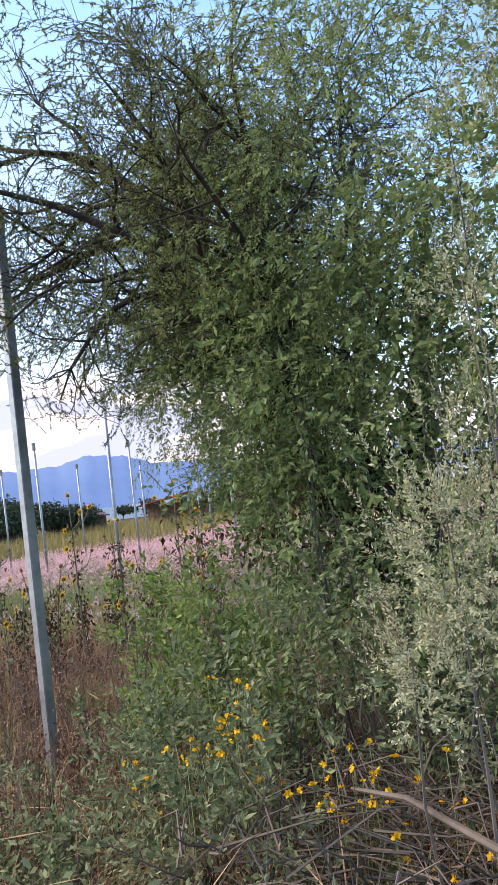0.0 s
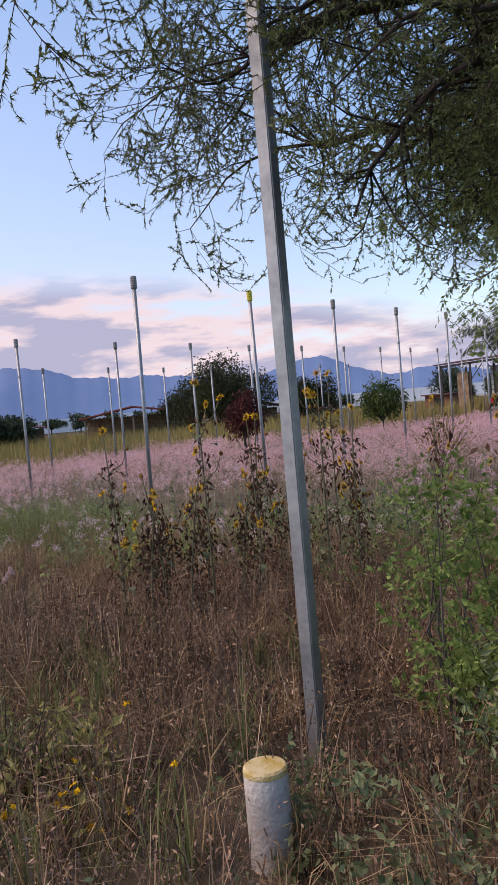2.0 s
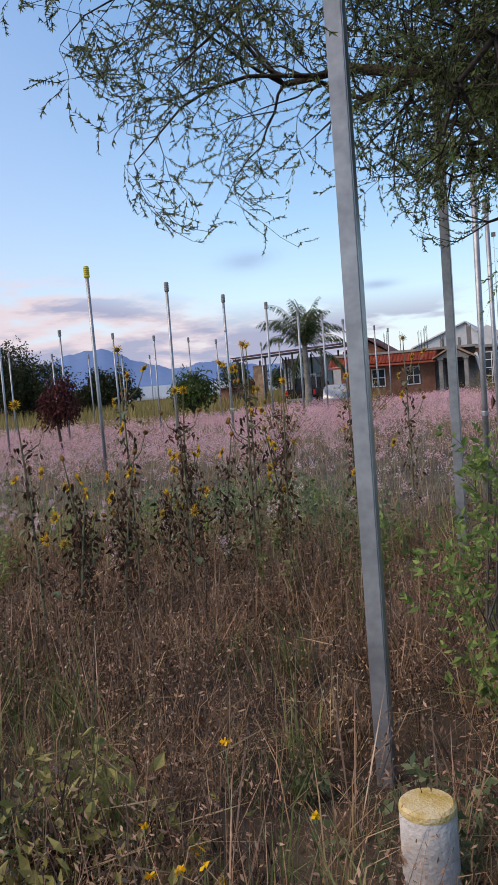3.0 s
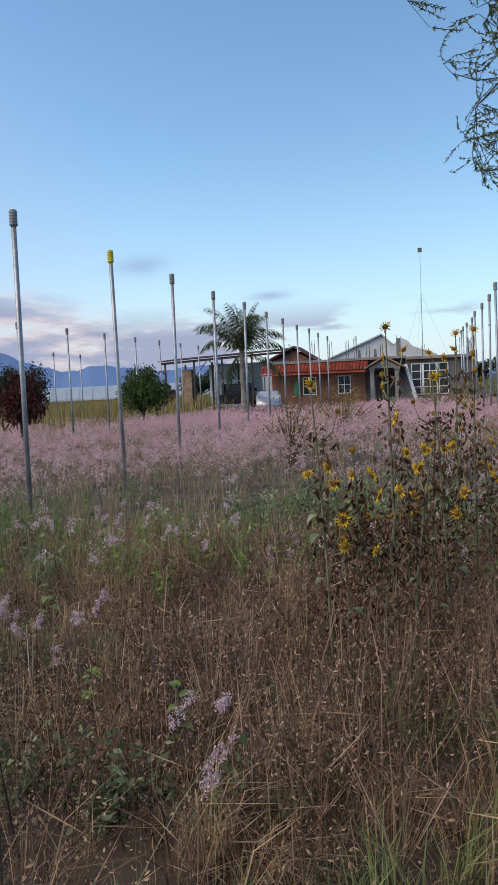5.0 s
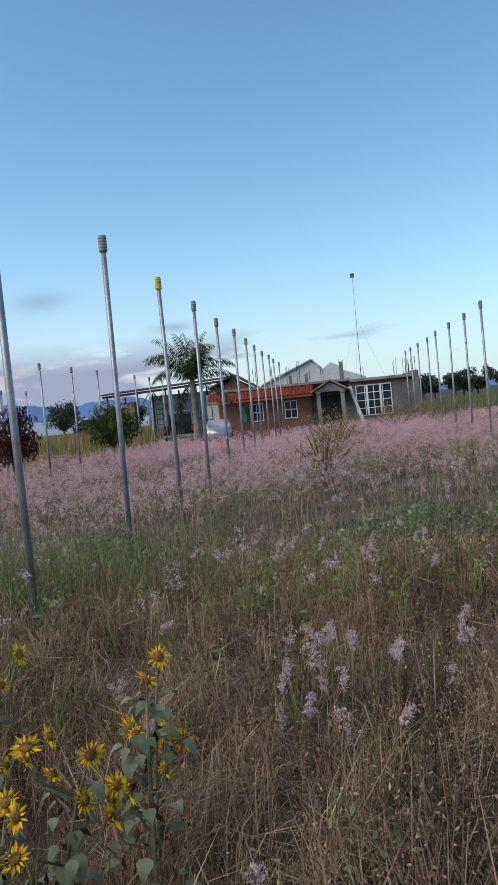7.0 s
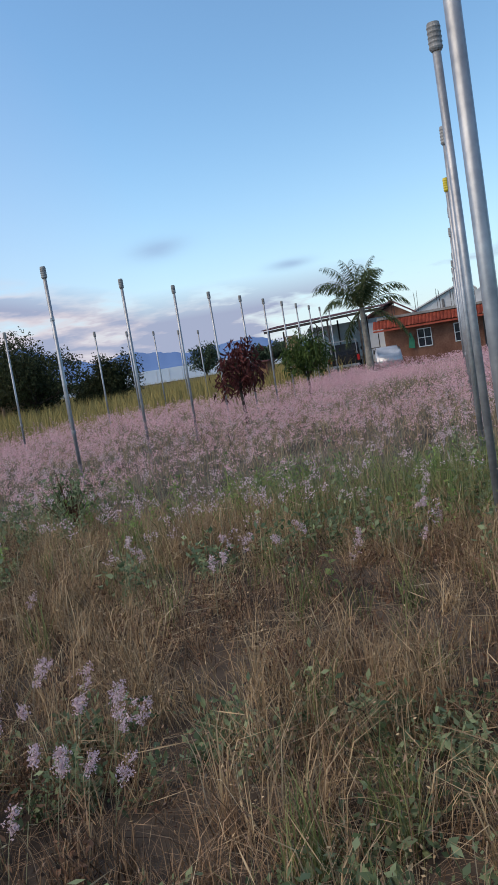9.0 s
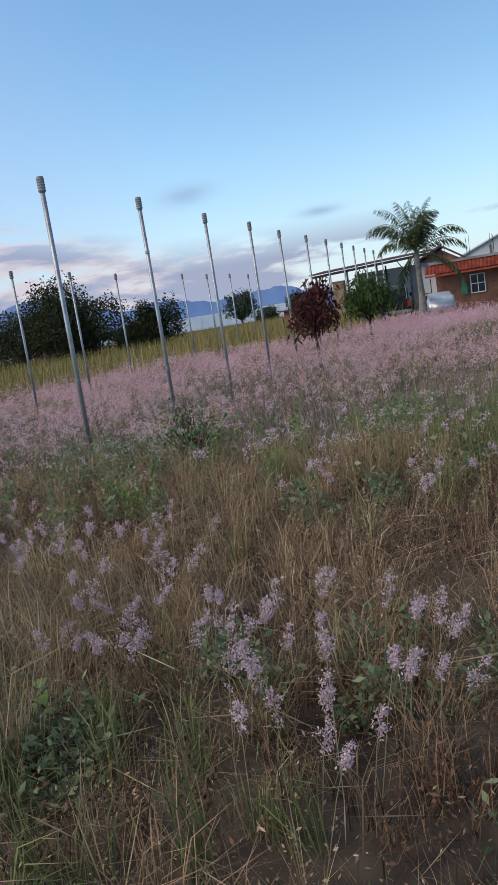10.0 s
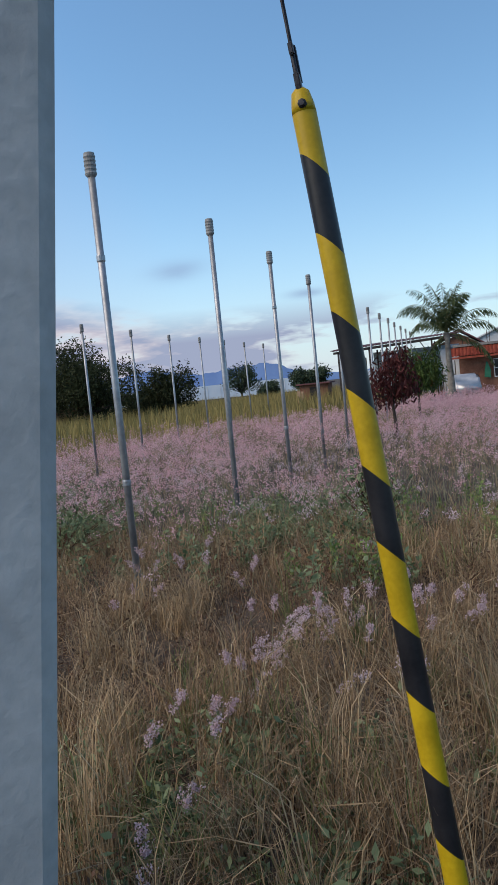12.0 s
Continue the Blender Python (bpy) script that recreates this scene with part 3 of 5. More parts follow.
bush("climbing_vine", "dense green climbing vine smothering the acacia", "vine",
     [((8.8, 4.0, 1.5), (1.1, 0.7, 1.2), 9000), ((9.9, 3.8, 1.5), (0.8, 0.6, 1.3), 8000), ((10.2, 4.2, 2.3), (0.9, 0.7, 1.5), 4500), ((11.3, 4.2, 2.6), (0.8, 0.7, 1.6), 2500), ((8.75, 3.7, 2.25), (0.9, 0.45, 0.7), 4500), ((9.7, 3.7, 2.6), (0.9, 0.5, 0.8), 4500), ((8.2, 4.1, 1.4), (0.55, 0.4, 0.6), 3000)], VINE, 0.056, 0.56, 6, 0.5, 0.1, 0.22, 11)
bush("feathery_creeper", "light green feathery creeper hanging high in the acacia", "vine",
     [((9.0, 3.6, 3.2), (1.5, 0.5, 1.0), 34000), ((7.6, 3.8, 2.5), (0.7, 0.4, 0.65), 17000), ((7.1, 4.0, 3.0), (0.8, 0.4, 0.7), 10200), ((9.6, 3.9, 4.4), (1.8, 0.6, 1.0), 20400), ((10.5, 4.0, 3.4), (0.9, 0.6, 1.0), 10200), ((8.3, 3.75, 2.3), (0.8, 0.4, 0.75), 20400), ((7.6, 4.1, 1.95), (0.5, 0.3, 0.35), 6800), ((8.0, 3.9, 3.7), (1.1, 0.5, 0.8), 15300)], FINE, 0.027, 0.40, 0, 0.5, 0.0, 0.17, 26)
bush("leafy_shrub", "bushy green shrub with light fresh leaves beside the post", "bush",
     [((7.12, 3.98, 0.45), (0.42, 0.4, 0.6), 3000), ((7.7, 3.8, 0.4), (0.5, 0.45, 0.6), 3300), ((7.0, 3.75, 0.95), (0.22, 0.2, 0.25), 420), ((7.45, 3.85, 1.05), (0.25, 0.2, 0.22), 420), ((7.2, 3.7, 0.2), (0.4, 0.3, 0.25), 1200)], BRIGHT, 0.055, 0.55, 7, 0.1, 0.5, 0.2, 11)
bush("leafy_shrub", "low grey-green leafy shrub under the vine", "bush",
     [((8.1, 3.0, 0.3), (0.5, 0.4, 0.42), 1900), ((8.65, 2.65, 0.26), (0.5, 0.35, 0.36), 1700), ((9.25, 2.35, 0.12), (0.45, 0.3, 0.2), 600), ((7.65, 3.35, 0.3), (0.4, 0.35, 0.4), 1500), ((8.6, 3.5, 0.4), (0.8, 0.55, 0.6), 3000), ((9.5, 3.6, 0.5), (0.6, 0.35, 0.5), 2000), ((10.3, 3.3, 0.55), (0.8, 0.6, 0.7), 2600), ((9.0, 3.6, 0.95), (0.7, 0.4, 0.5), 2600), ((7.4, 3.0, 0.12), (0.5, 0.4, 0.2), 900), ((8.0, 2.4, 0.1), (0.6, 0.3, 0.18), 800), ((8.9, 1.95, 0.08), (0.6, 0.3, 0.16), 500)], WEED, 0.054, 0.45, 7, 0.1, 0.6, 0.2, 11)
bush("pale_shrub", "pale silvery shrub with fine twiggy foliage", "bush",
     [((9.86, 2.66, 1.34), (0.25, 0.26, 0.34), 11000), ((9.68, 2.64, 1.0), (0.16, 0.16, 0.19), 3600), ((9.95, 2.75, 1.75), (0.16, 0.2, 0.18), 2000), ((9.95, 2.8, 2.15), (0.15, 0.2, 0.18), 2200), ((10.02, 2.85, 2.65), (0.22, 0.24, 0.2), 2000), ((10.15, 3.0, 3.1), (0.3, 0.24, 0.25), 2200)], PALE, 0.017, 0.42, 1, -0.1, 0.5, 0.12, 28)


def tangle():
    s = Soup()
    for _ in range(760):
        a = np.array([rng.uniform(8.75, 10.4), rng.uniform(2.3, 3.6), rng.uniform(0.02, 0.42)])
        d = unit(1, 0.1)[0] * [1, 1, 0.5]
        L = rng.uniform(0.25, 0.8)
        s.tube([a, a + d * L * 0.5 + rng.normal(0, 0.04, 3), a + d * L + [0, 0, rng.uniform(-0.05, 0.1)]], [0.006, 0.004, 0.0015], 4)
    s.tube([(10.3, 2.5, 0.25), (9.9, 2.55, 0.52), (9.5, 2.7, 0.55), (9.2, 2.8, 0.5)], [0.014, 0.013, 0.011, 0.007], 6)
    tagged(s.link("dead_twigs", TWIG), "tangle of dry grey fallen twigs under the bushes", "twigs", kind="stuff")
    P = np.concatenate([blob_points(420, (7.9, 4.05, 1.35), (0.7, 0.35, 0.3), 0.1), blob_points(260, (9.0, 3.9, 1.5), (0.8, 0.3, 0.35), 0.1)])
    V, F = leaves(P, rng.uniform(0.03, 0.07, len(P)), 0.5, -0.3, 0.5, 0.8)
    tagged(link_mesh("withered_leaves", V, F, DEADLEAF), "withered brown leaves hanging in the vine", "leaves", kind="stuff")
    # marigold-like flowers at the foot of the bushes
    P = np.concatenate([np.stack([rng.normal(c[0], 0.13, c[3]), rng.normal(c[1], 0.1, c[3]), np.abs(rng.normal(c[2], 0.10, c[3])) + 0.08], 1) for c in ((8.45, 3.0, 0.45, 36), (8.6, 2.75, 0.5, 20), (9.2, 2.9, 0.38, 34), (9.75, 2.85, 0.3, 18), (6.2, 2.3, 0.12, 14), (5.95, 2.0, 0.1, 10), (8.0, 2.7, 0.25, 10))])
    petals, stalks = Soup(), Soup()
    for p in P:
        nrm = unit(1, 1.2)[0]
        u = np.cross(nrm, unit(1)[0])
        u /= np.linalg.norm(u)
        v = np.cross(nrm, u)
        ang = np.arange(6) * math.pi / 3
        D = np.cos(ang)[:, None] * u + np.sin(ang)[:, None] * v
        V, F = flecks(np.broadcast_to(p, (6, 3)), rng.uniform(0.014, 0.024), 0.8, D)
        petals.add(V, F)
        stalks.tube([p * [1, 1, 0] + rng.normal(0, 0.03, 3) * [1, 1, 0], p * [1, 1, 0.6], p], [0.003, 0.002, 0.0015], 3)
    tagged(petals.link("small_flowers", PETAL), "small orange-yellow wildflowers at the foot of the bushes", "flowers", kind="stuff")
    tagged(stalks.link("flower_stalks", WEED), "thin green stalks of the yellow wildflowers", "stalks", kind="stuff")


tangle()


def round_tree(name, label, at, trunk_h, clumps, material, n, size, bark=BARK, trunk_r=0.04, aspect=0.4, droop=0.6, limbs=14):
    ob = thing(name, at, label, "tree")
    s = Soup()
    lean = rng.normal(0, 0.05, 2)
    top = np.array([lean[0], lean[1], trunk_h])
    s.tube([(0, 0, -0.1), (lean[0] * 0.4, lean[1] * 0.3, trunk_h * 0.5), top], [trunk_r * 1.25, trunk_r, trunk_r * 0.85], 8)
    pts = []
    for i, (c, r) in enumerate(clumps):
        k = int(n * r[0] * r[1] * r[2] / sum(q[0] * q[1] * q[2] for _, q in clumps))
        pts.append(blob_points(max(k, 60), c, r, 0.45, 0.3, i + 2))
        for _ in range(max(limbs // len(clumps), 3)):
            e = np.asarray(c) + unit(1)[0] * np.asarray(r) * 0.8
            s.tube([top, (top + e) / 2 + rng.normal(0, 0.05 * trunk_h, 3), e], [trunk_r * 0.6, trunk_r * 0.35, trunk_r * 0.1], 5)
    s.link("trunk", bark, ob, smooth=True)
    P = np.concatenate(pts)
    V, F = leaves(P, rng.uniform(size * 0.6, size * 1.3, len(P)), aspect, 0.2, droop=droop)
    link_mesh("crown", V, F, material, ob)
    return ob


def gz(x, y):
    return float(ground_z(np.float64(x), y))


round_tree("mango_tree", "young mango tree with dark red new leaves", (-5.42, 18.7, gz(-5.4, 18) + 0.12), 0.95, [((0, 0, 1.55), (0.55, 0.5, 0.55)), ((-0.25, 0.1, 1.2), (0.5, 0.45, 0.4)), ((0.2, 0, 1.95), (0.35, 0.3, 0.35)), ((0.3, 0.1, 1.3), (0.35, 0.4, 0.4))], REDLEAF, 1500, 0.17, aspect=0.28, droop=1.1)
round_tree("mango_tree", "young mango tree with a dense round green crown", (-5.42, 27.5, gz(-5.3, 28)), 0.8, [((0, 0, 1.75), (0.85, 0.8, 0.75)), ((0.4, 0.1, 1.55), (0.6, 0.6, 0.6)), ((-0.4, 0, 1.5), (0.55, 0.55, 0.55))], GREENLEAF, 2600, 0.19, aspect=0.28, droop=1.0)


def crowns(w, h, z, n=9):
    out = []
    for i in range(n):
        a = rng.uniform(0, 2 * math.pi)
        k = rng.uniform(0.1, 0.75)
        out.append(((w * k * math.cos(a), w * k * math.sin(a), z + h * rng.uniform(-0.45, 0.5) * (1 - 0.5 * k)), (w * rng.uniform(0.3, 0.5), w * rng.uniform(0.3, 0.5), h * rng.uniform(0.28, 0.45))))
    return out


for (x, y), w, h, z, th, n, mt, lab in (((-29.0, 48.9), 4.2, 3.9, 3.5, 1.3, 9000, DARKLEAF, "broad dark spreading tree at the far field edge"), ((-34.5, 50.0), 3.6, 3.2, 2.8, 1.1, 5000, DARKLEAF, "broad dark spreading tree at the far field edge"), ((-26.0, 54.6), 2.4, 2.9, 2.3, 0.8, 5000, DARKLEAF, "round dark tree at the far field edge"), ((-29.0, 57.0), 2.0, 1.6, 1.5, 0.6, 2500, DARKLEAF, "low dark tree at the far field edge"),
                                        ((-27.5, 92.0), 1.7, 1.6, 1.5, 0.6, 1200, FARLEAF, "dark rounded tree beyond the field"), ((-34.6, 105.0), 3.0, 3.0, 3.4, 1.4, 1600, FARLEAF, "thin tree beyond the field"), ((-22.5, 92.0), 2.6, 2.0, 2.4, 0.9, 2200, FARLEAF, "dark rounded tree beyond the field"), ((-44.0, 33.0), 3.2, 2.6, 2.2, 0.8, 3500, FARLEAF, "bushy dark tree by the far farm sheds"), ((-47.0, 40.0), 3.2, 2.4, 2.2, 0.8, 3000, FARLEAF, "bushy green tree by the far farm sheds")):
    round_tree("field_tree", lab, (x, y, gz(x, y)), th, crowns(w, h, z, 13), mt, int(n * 1.9), 0.2 if mt is DARKLEAF else 0.3, trunk_r=0.16, aspect=0.6, droop=0.2, limbs=30)
for i in range(15):
    x, y = 9 + 2.6 * i + random.uniform(-0.8, 0.8), 112 + random.uniform(-8, 8)
    round_tree("hedge_tree", "dark green tree in the far hedgerow", (x, y, gz(x, y)), 1.0, crowns(2.2, random.uniform(1.6, 2.8), random.uniform(1.9, 2.7), 6), FARLEAF, 900, 0.45, trunk_r=0.12, aspect=0.6, droop=0.2, limbs=12)
for i in range(16):
    a = radians(27 + 2.2 * i)
    d = 150 + random.uniform(-15, 15)
    x, y = -d * math.sin(a), d * math.cos(a)
    round_tree("hedge_tree", "dark green tree far beyond the field", (x, y, gz(x, y)), 1.0, crowns(3.2, random.uniform(1.4, 2.6), random.uniform(1.6, 2.4), 6), FARLEAF, 700, 0.6, trunk_r=0.14, aspect=0.6, droop=0.2, limbs=12)


def palm():
    ob = thing("palm_tree", (-4.62, 40.3, gz(-4.6, 40)), "feather palm with arching green fronds and a grey trunk", "palm")
    s = Soup()
    s.tube([(0, 0, -0.1), (0.02, 0, 0.5), (0.03, 0, 1.3), (0.0, 0, 2.4), (0, 0, 3.45)], [0.27, 0.21, 0.165, 0.14, 0.13], 14)
    s.link("trunk", PALMT, ob, "ringed grey trunk", smooth=True)
    for k in range(19):
        az = k * 2.399 + 0.4
        el = radians((82, 68, 58, 66, 50, 30, -12)[k % 7] + rng.uniform(-7, 7))
        L = rng.uniform(2.6, 3.3)
        n = 12
        p, d = np.array([0, 0, 3.4]), np.array([math.cos(az) * math.cos(el), math.sin(az) * math.cos(el), math.sin(el)])
        pts = [p]
        for i in range(n):
            d = d + np.array([0, 0, -0.015 - 0.024 * i])
            d /= np.linalg.norm(d)
            p = p + d * L / n
            pts.append(p)
        pts = np.array(pts)
        rib = Soup()
        rib.tube(pts, np.linspace(0.03, 0.006, n + 1), 5)
        frond = rib.link("frond", FROND, ob)
        t = np.repeat(np.linspace(0.12, 1.0, 44), 2)
        idx = np.minimum((t * n).astype(int), n - 1)
        f = (t * n - idx)[:, None]
        P = pts[idx] * (1 - f) + pts[idx + 1] * f
        T = pts[idx + 1] - pts[idx]
        T /= np.linalg.norm(T, axis=1, keepdims=True)
        S = np.cross(T, [0, 0, 1.0])
        S /= np.linalg.norm(S, axis=1, keepdims=True) + 1e-9
        sign = np.tile([1.0, -1.0], 44)[:, None]
        D = S * sign * 0.62 + T * 0.5 + np.array([0, 0, -0.62]) + rng.normal(0, 0.14, (88, 3))
        D /= np.linalg.norm(D, axis=1, keepdims=True)
        V, F = leaves(P, 0.62 * np.sin(np.clip(t, 0.05, 0.97) * math.pi) ** 0.5 + 0.06, 0.085, along=D, fold=0.4, droop=0.25)
        link_mesh("leaf_plume", V, F, PALML, frond)


palm()


# ---- farmhouse and what stands by it ----
HY = 46.0


def window(parent, x0, x1, z0, z1, y, cols, rows):
    t = 0.05
    w = part("window", boxes((x0, x1, y - 0.07, y, z0, z0 + t), (x0, x1, y - 0.07, y, z1 - t, z1), (x0, x0 + t, y - 0.07, y, z0 + t, z1 - t), (x1 - t, x1, y - 0.07, y, z0 + t, z1 - t)), WHITE, parent, "white-painted window frame")
    part("pane", boxes((x0 + t, x1 - t, y - 0.03, y - 0.012, z0 + t, z1 - t)), GLASS, w)
    for k in range(1, cols):
        x = x0 + (x1 - x0) * k / cols
        part("glazing_bar", boxes((x - 0.02, x + 0.02, y - 0.065, y - 0.032, z0 + t, z1 - t)), WHITE, w)
    for k in range(1, rows):
        z = z0 + (z1 - z0) * k / rows
        part("glazing_bar", boxes((x0 + t, x1 - t, y - 0.062, y - 0.034, z - 0.02, z + 0.02)), WHITE, w)
    return w


def corrugated(x0, x1, y0, y1, z00, z01, z10, z11, waves, depth=0.03, thick=0.02):
    """A ribbed sheet: heights at its four corners (near west, near east, far west, far east)."""
    n = waves * 4 + 1
    bm = bmesh.new()
    rows = []
    for y, za, zb in ((y0, z00, z01), (y1, z10, z11)):
        for off in (0, -thick):
            rows.append([bm.verts.new((x0 + (x1 - x0) * i / (n - 1), y, za + (zb - za) * i / (n - 1) + depth * math.sin(i * math.pi / 2) + off)) for i in range(n)])
    for a, b in ((0, 2), (1, 3), (0, 1), (2, 3)):
        for i in range(n - 1):
            bm.faces.new((rows[a][i], rows[a][i + 1], rows[b][i + 1], rows[b][i]))
    return bm


def house():
    h = thing("farmhouse", (0, HY, -0.1), "single-storey brick farmhouse with a red tiled eave", "house")
    part("wall", boxes((-4.2, 1.3, 0.0, 6.0, 0, 2.72)), BRICK, h, "unplastered red brick wall")
    part("wall", boxes((1.3, 3.55, 0.3, 6.0, 0, 2.72)), GREYW, h, "grey rendered wall")
    part("wall", boxes((3.55, 7.2, -0.05, 6.0, 0, 2.45)), GREYW, h, "dark grey rendered wall")
    part("wall", boxes((7.2, 7.5, -0.6, 6.0, 0, 2.95)), GREYW, h, "grey block end wall")
    part("roof", boxes((-4.5, 3.6, -0.25, 6.2, 2.724, 2.86)), SLAB, h, "flat concrete roof slab")
    part("roof", boxes((3.6, 7.2, -0.35, 6.2, 2.62, 2.78)), SLAB, h, "flat concrete roof slab")
    part("roof_beam", boxes((3.57, 7.19, -0.02, 0.2, 2.454, 2.615)), BRICK, h)
    for k in range(31):
        x = -4.72 + k * 0.2
        bm = bmesh.new()
        rows = []
        for y, z in ((-0.2, 2.66), (-0.55, 2.42), (-0.9, 2.18)):
            rows.append([bm.verts.new((x + 0.2 * i / 4, y, z + 0.045 * math.sin(math.pi * i / 4))) for i in range(5)])
        for a, b in zip(rows, rows[1:]):
            for i in range(4):
                bm.faces.new((a[i], a[i + 1], b[i + 1], b[i]))
        bmesh.ops.solidify(bm, geom=bm.faces[:], thickness=0.018)
        part("eave_tile", bm, TILE, h)
    part("fascia", boxes((-4.72, 1.48, -0.885, -0.86, 2.05, 2.15)), TILE, h)
    for x0, x1 in ((-2.35, -1.55), (-0.3, 0.45)):
        window(h, x0, x1, 0.85, 1.9, -0.01, 2, 2)
    w = window(h, 3.9, 5.95, 0.6, 2.38, -0.06, 4, 4)
    part("mullion", boxes((4.48, 4.60, -0.15, -0.132, 0.62, 2.36), (5.25, 5.37, -0.15, -0.132, 0.62, 2.36)), WHITE, w)
    # flat dark panel on the wall, painted shade of the porch opening
    part("porch_opening", boxes((1.85, 3.05, 0.27, 0.296, 0.0, 2.0)), SHADEW, h, "dark panel for the shaded opening under the porch")
    for x in (1.75, 3.12):
        part("porch_pillar", boxes((x - 0.11, x + 0.11, -1.0, -0.78, 0, 2.1), (x - 0.15, x + 0.15, -1.04, -0.74, 2.1, 2.2)), SLAB, h, "pale rendered pillar")
    part("porch_gable", prism([(1.5, 2.2), (3.4, 2.2), (2.45, 2.72)], -0.95, -0.8), SLAB, h)
    part("porch_roof", prism([(1.3, 2.16), (2.45, 2.80), (3.6, 2.16), (3.6, 2.25), (2.45, 2.90), (1.3, 2.25)], -1.15, 0.28), TIMBER, h, "weathered tile porch roof")
    for gx, gy in ((-3.9, 5.2), (-2.4, 5.3), (-1.0, 3.0), (-0.2, 5.2), (0.6, 2.0), (1.1, 5.5), (2.0, 4.6), (3.2, 0.8), (4.6, 5.5), (6.7, 5.4), (7.35, 0.2), (7.35, 2.2), (7.35, 4.2), (7.3, 5.4)):
        s = Soup()
        top = random.uniform(0.8, 1.5) if gx != 3.2 else 1.35
        for ox, oy in ((-0.08, -0.08), (0.08, -0.08), (-0.08, 0.08), (0.08, 0.08)):
            t = top * random.uniform(0.85, 1.1)
            s.tube([(gx + ox, gy + oy, 2.7), (gx + ox + random.uniform(-0.02, 0.02), gy + oy, 2.8 + t * 0.5), (gx + ox + random.uniform(-0.05, 0.05), gy + oy, 2.8 + t)], [0.012, 0.012, 0.011], 5)
        s.link("rebar", IRON, h, "rusty reinforcing bars left standing on the roof")
    part("stub_column", boxes((3.08, 3.32, 0.68, 0.92, 2.865, 3.9)), GREYW, h)
    return h


house()


def leaning_plank():
    ob = thing("plank", (0, 0, 0), "pale timber plank leaning against the house", "plank")
    bm = bmesh.new()
    box(bm, -0.09, 0.09, -0.025, 0.025, 0, 2.5, 0.005)
    bmesh.ops.transform(bm, matrix=pose(4.25, 45.2, -0.05, -15, -16, 0), verts=bm.verts)
    part("board", bm, SHED, ob)


leaning_plank()


def carport():
    c = thing("carport", (0, 47.3, -0.2), "open carport with a faded red sheet roof on iron posts", "carport")
    part("roof_sheet", corrugated(-11.75, -4.1, 0, 5.0, 3.42, 3.72, 3.72, 4.02, 38, 0.035), SHEET, c, "faded red corrugated sheet")
    part("eave_beam", prism([(-11.6, 3.20), (-4.2, 3.50), (-4.2, 3.64), (-11.6, 3.34)], 0.1, 0.2), IRON, c)
    for k in range(5):
        y = 0.9 + 0.8 * k
        part("rafter", prism([(-11.6, 3.24 + 0.05 * k), (-4.2, 3.54 + 0.05 * k), (-4.2, 3.62 + 0.05 * k), (-11.6, 3.32 + 0.05 * k)], y, y + 0.08), IRON, c)
    for x in (-11.3, -9.4, -7.6, -5.7):
        for y in (0.15, 4.4):
            part("post", boxes((x - 0.05, x + 0.05, y - 0.05, y + 0.05, 0, 3.28 + 0.04 * (x + 11.3))), IRON, c)
    s = Soup()
    for a, b in (((-9.4, 0.15, 2.3), (-8.6, 0.15, 3.3)), ((-7.6, 0.15, 2.3), (-8.4, 0.15, 3.35)), ((-5.7, 0.15, 2.4), (-6.4, 0.15, 3.45))):
        s.tube([a, tuple((np.array(a) + np.array(b)) / 2), b], [0.03, 0.03, 0.03], 6)
    s.link("brace", IRON, c)
    part("brick_pier", boxes((-10.45, -9.75, 0.6, 1.3, 0, 2.85)), TIMBER, c, "stacked orange brick pier")
    part("back_wall", boxes((-9.7, -4.2, 4.62, 4.8, 0, 3.2)), BLUEW, c, "pale blue-white rendered wall")
    part("side_wall", boxes((-5.3, -4.25, 1.2, 4.6, 0, 2.85)), BLUEW, c, "pale blue-white rendered wall")
    lad = thing("ladder", (-8.15, 47.75, -0.2), "dark iron ladder standing under the carport", "ladder")
    for x in (-0.2, 0.2):
        part("rail", boxes((x - 0.025, x + 0.025, -0.03, 0.03, 0, 3.2)), IRON, lad)
    for k in range(9):
        part("rung", boxes((-0.175, 0.175, -0.02, 0.02, 0.3 + 0.32 * k, 0.34 + 0.32 * k)), IRON, lad)
    g = thing("gabled_shed", (0, 54.6, -0.1), "small brick shed with a pitched tin roof behind the palm", "shed")
    part("wall", prism([(-5.6, 0), (-2.9, 0), (-2.9, 3.05), (-4.2, 3.85), (-5.6, 3.2)], 0, 3), BRICK, g)
    part("roof", prism([(-6.0, 3.2), (-4.2, 4.05), (-2.5, 2.95), (-2.5, 3.05), (-4.2, 4.17), (-6.0, 3.32)], -0.4, 3.2), SHEET, g)


carport()


def wheel(parent, x, y, z, r=0.36, w=0.22):
    tyre = turned([(r * 0.62, -w / 2), (r * 0.95, -w / 2), (r, -w / 3), (r, w / 3), (r * 0.95, w / 2), (r * 0.62, w / 2)], 20)
    bmesh.ops.transform(tyre, matrix=pose(x, y, z, 0, 90, 0), verts=tyre.verts)
    t = part("tyre", tyre, RUBBER, parent)
    rim = turned([(r * 0.15, -w / 2 - 0.01), (r * 0.6, -w * 0.35), (r * 0.6, w * 0.35), (r * 0.15, w / 2 + 0.01)], 14)
    bmesh.ops.transform(rim, matrix=pose(x, y, z, 0, 90, 0), verts=rim.verts)
    part("rim", rim, STEEL, t)


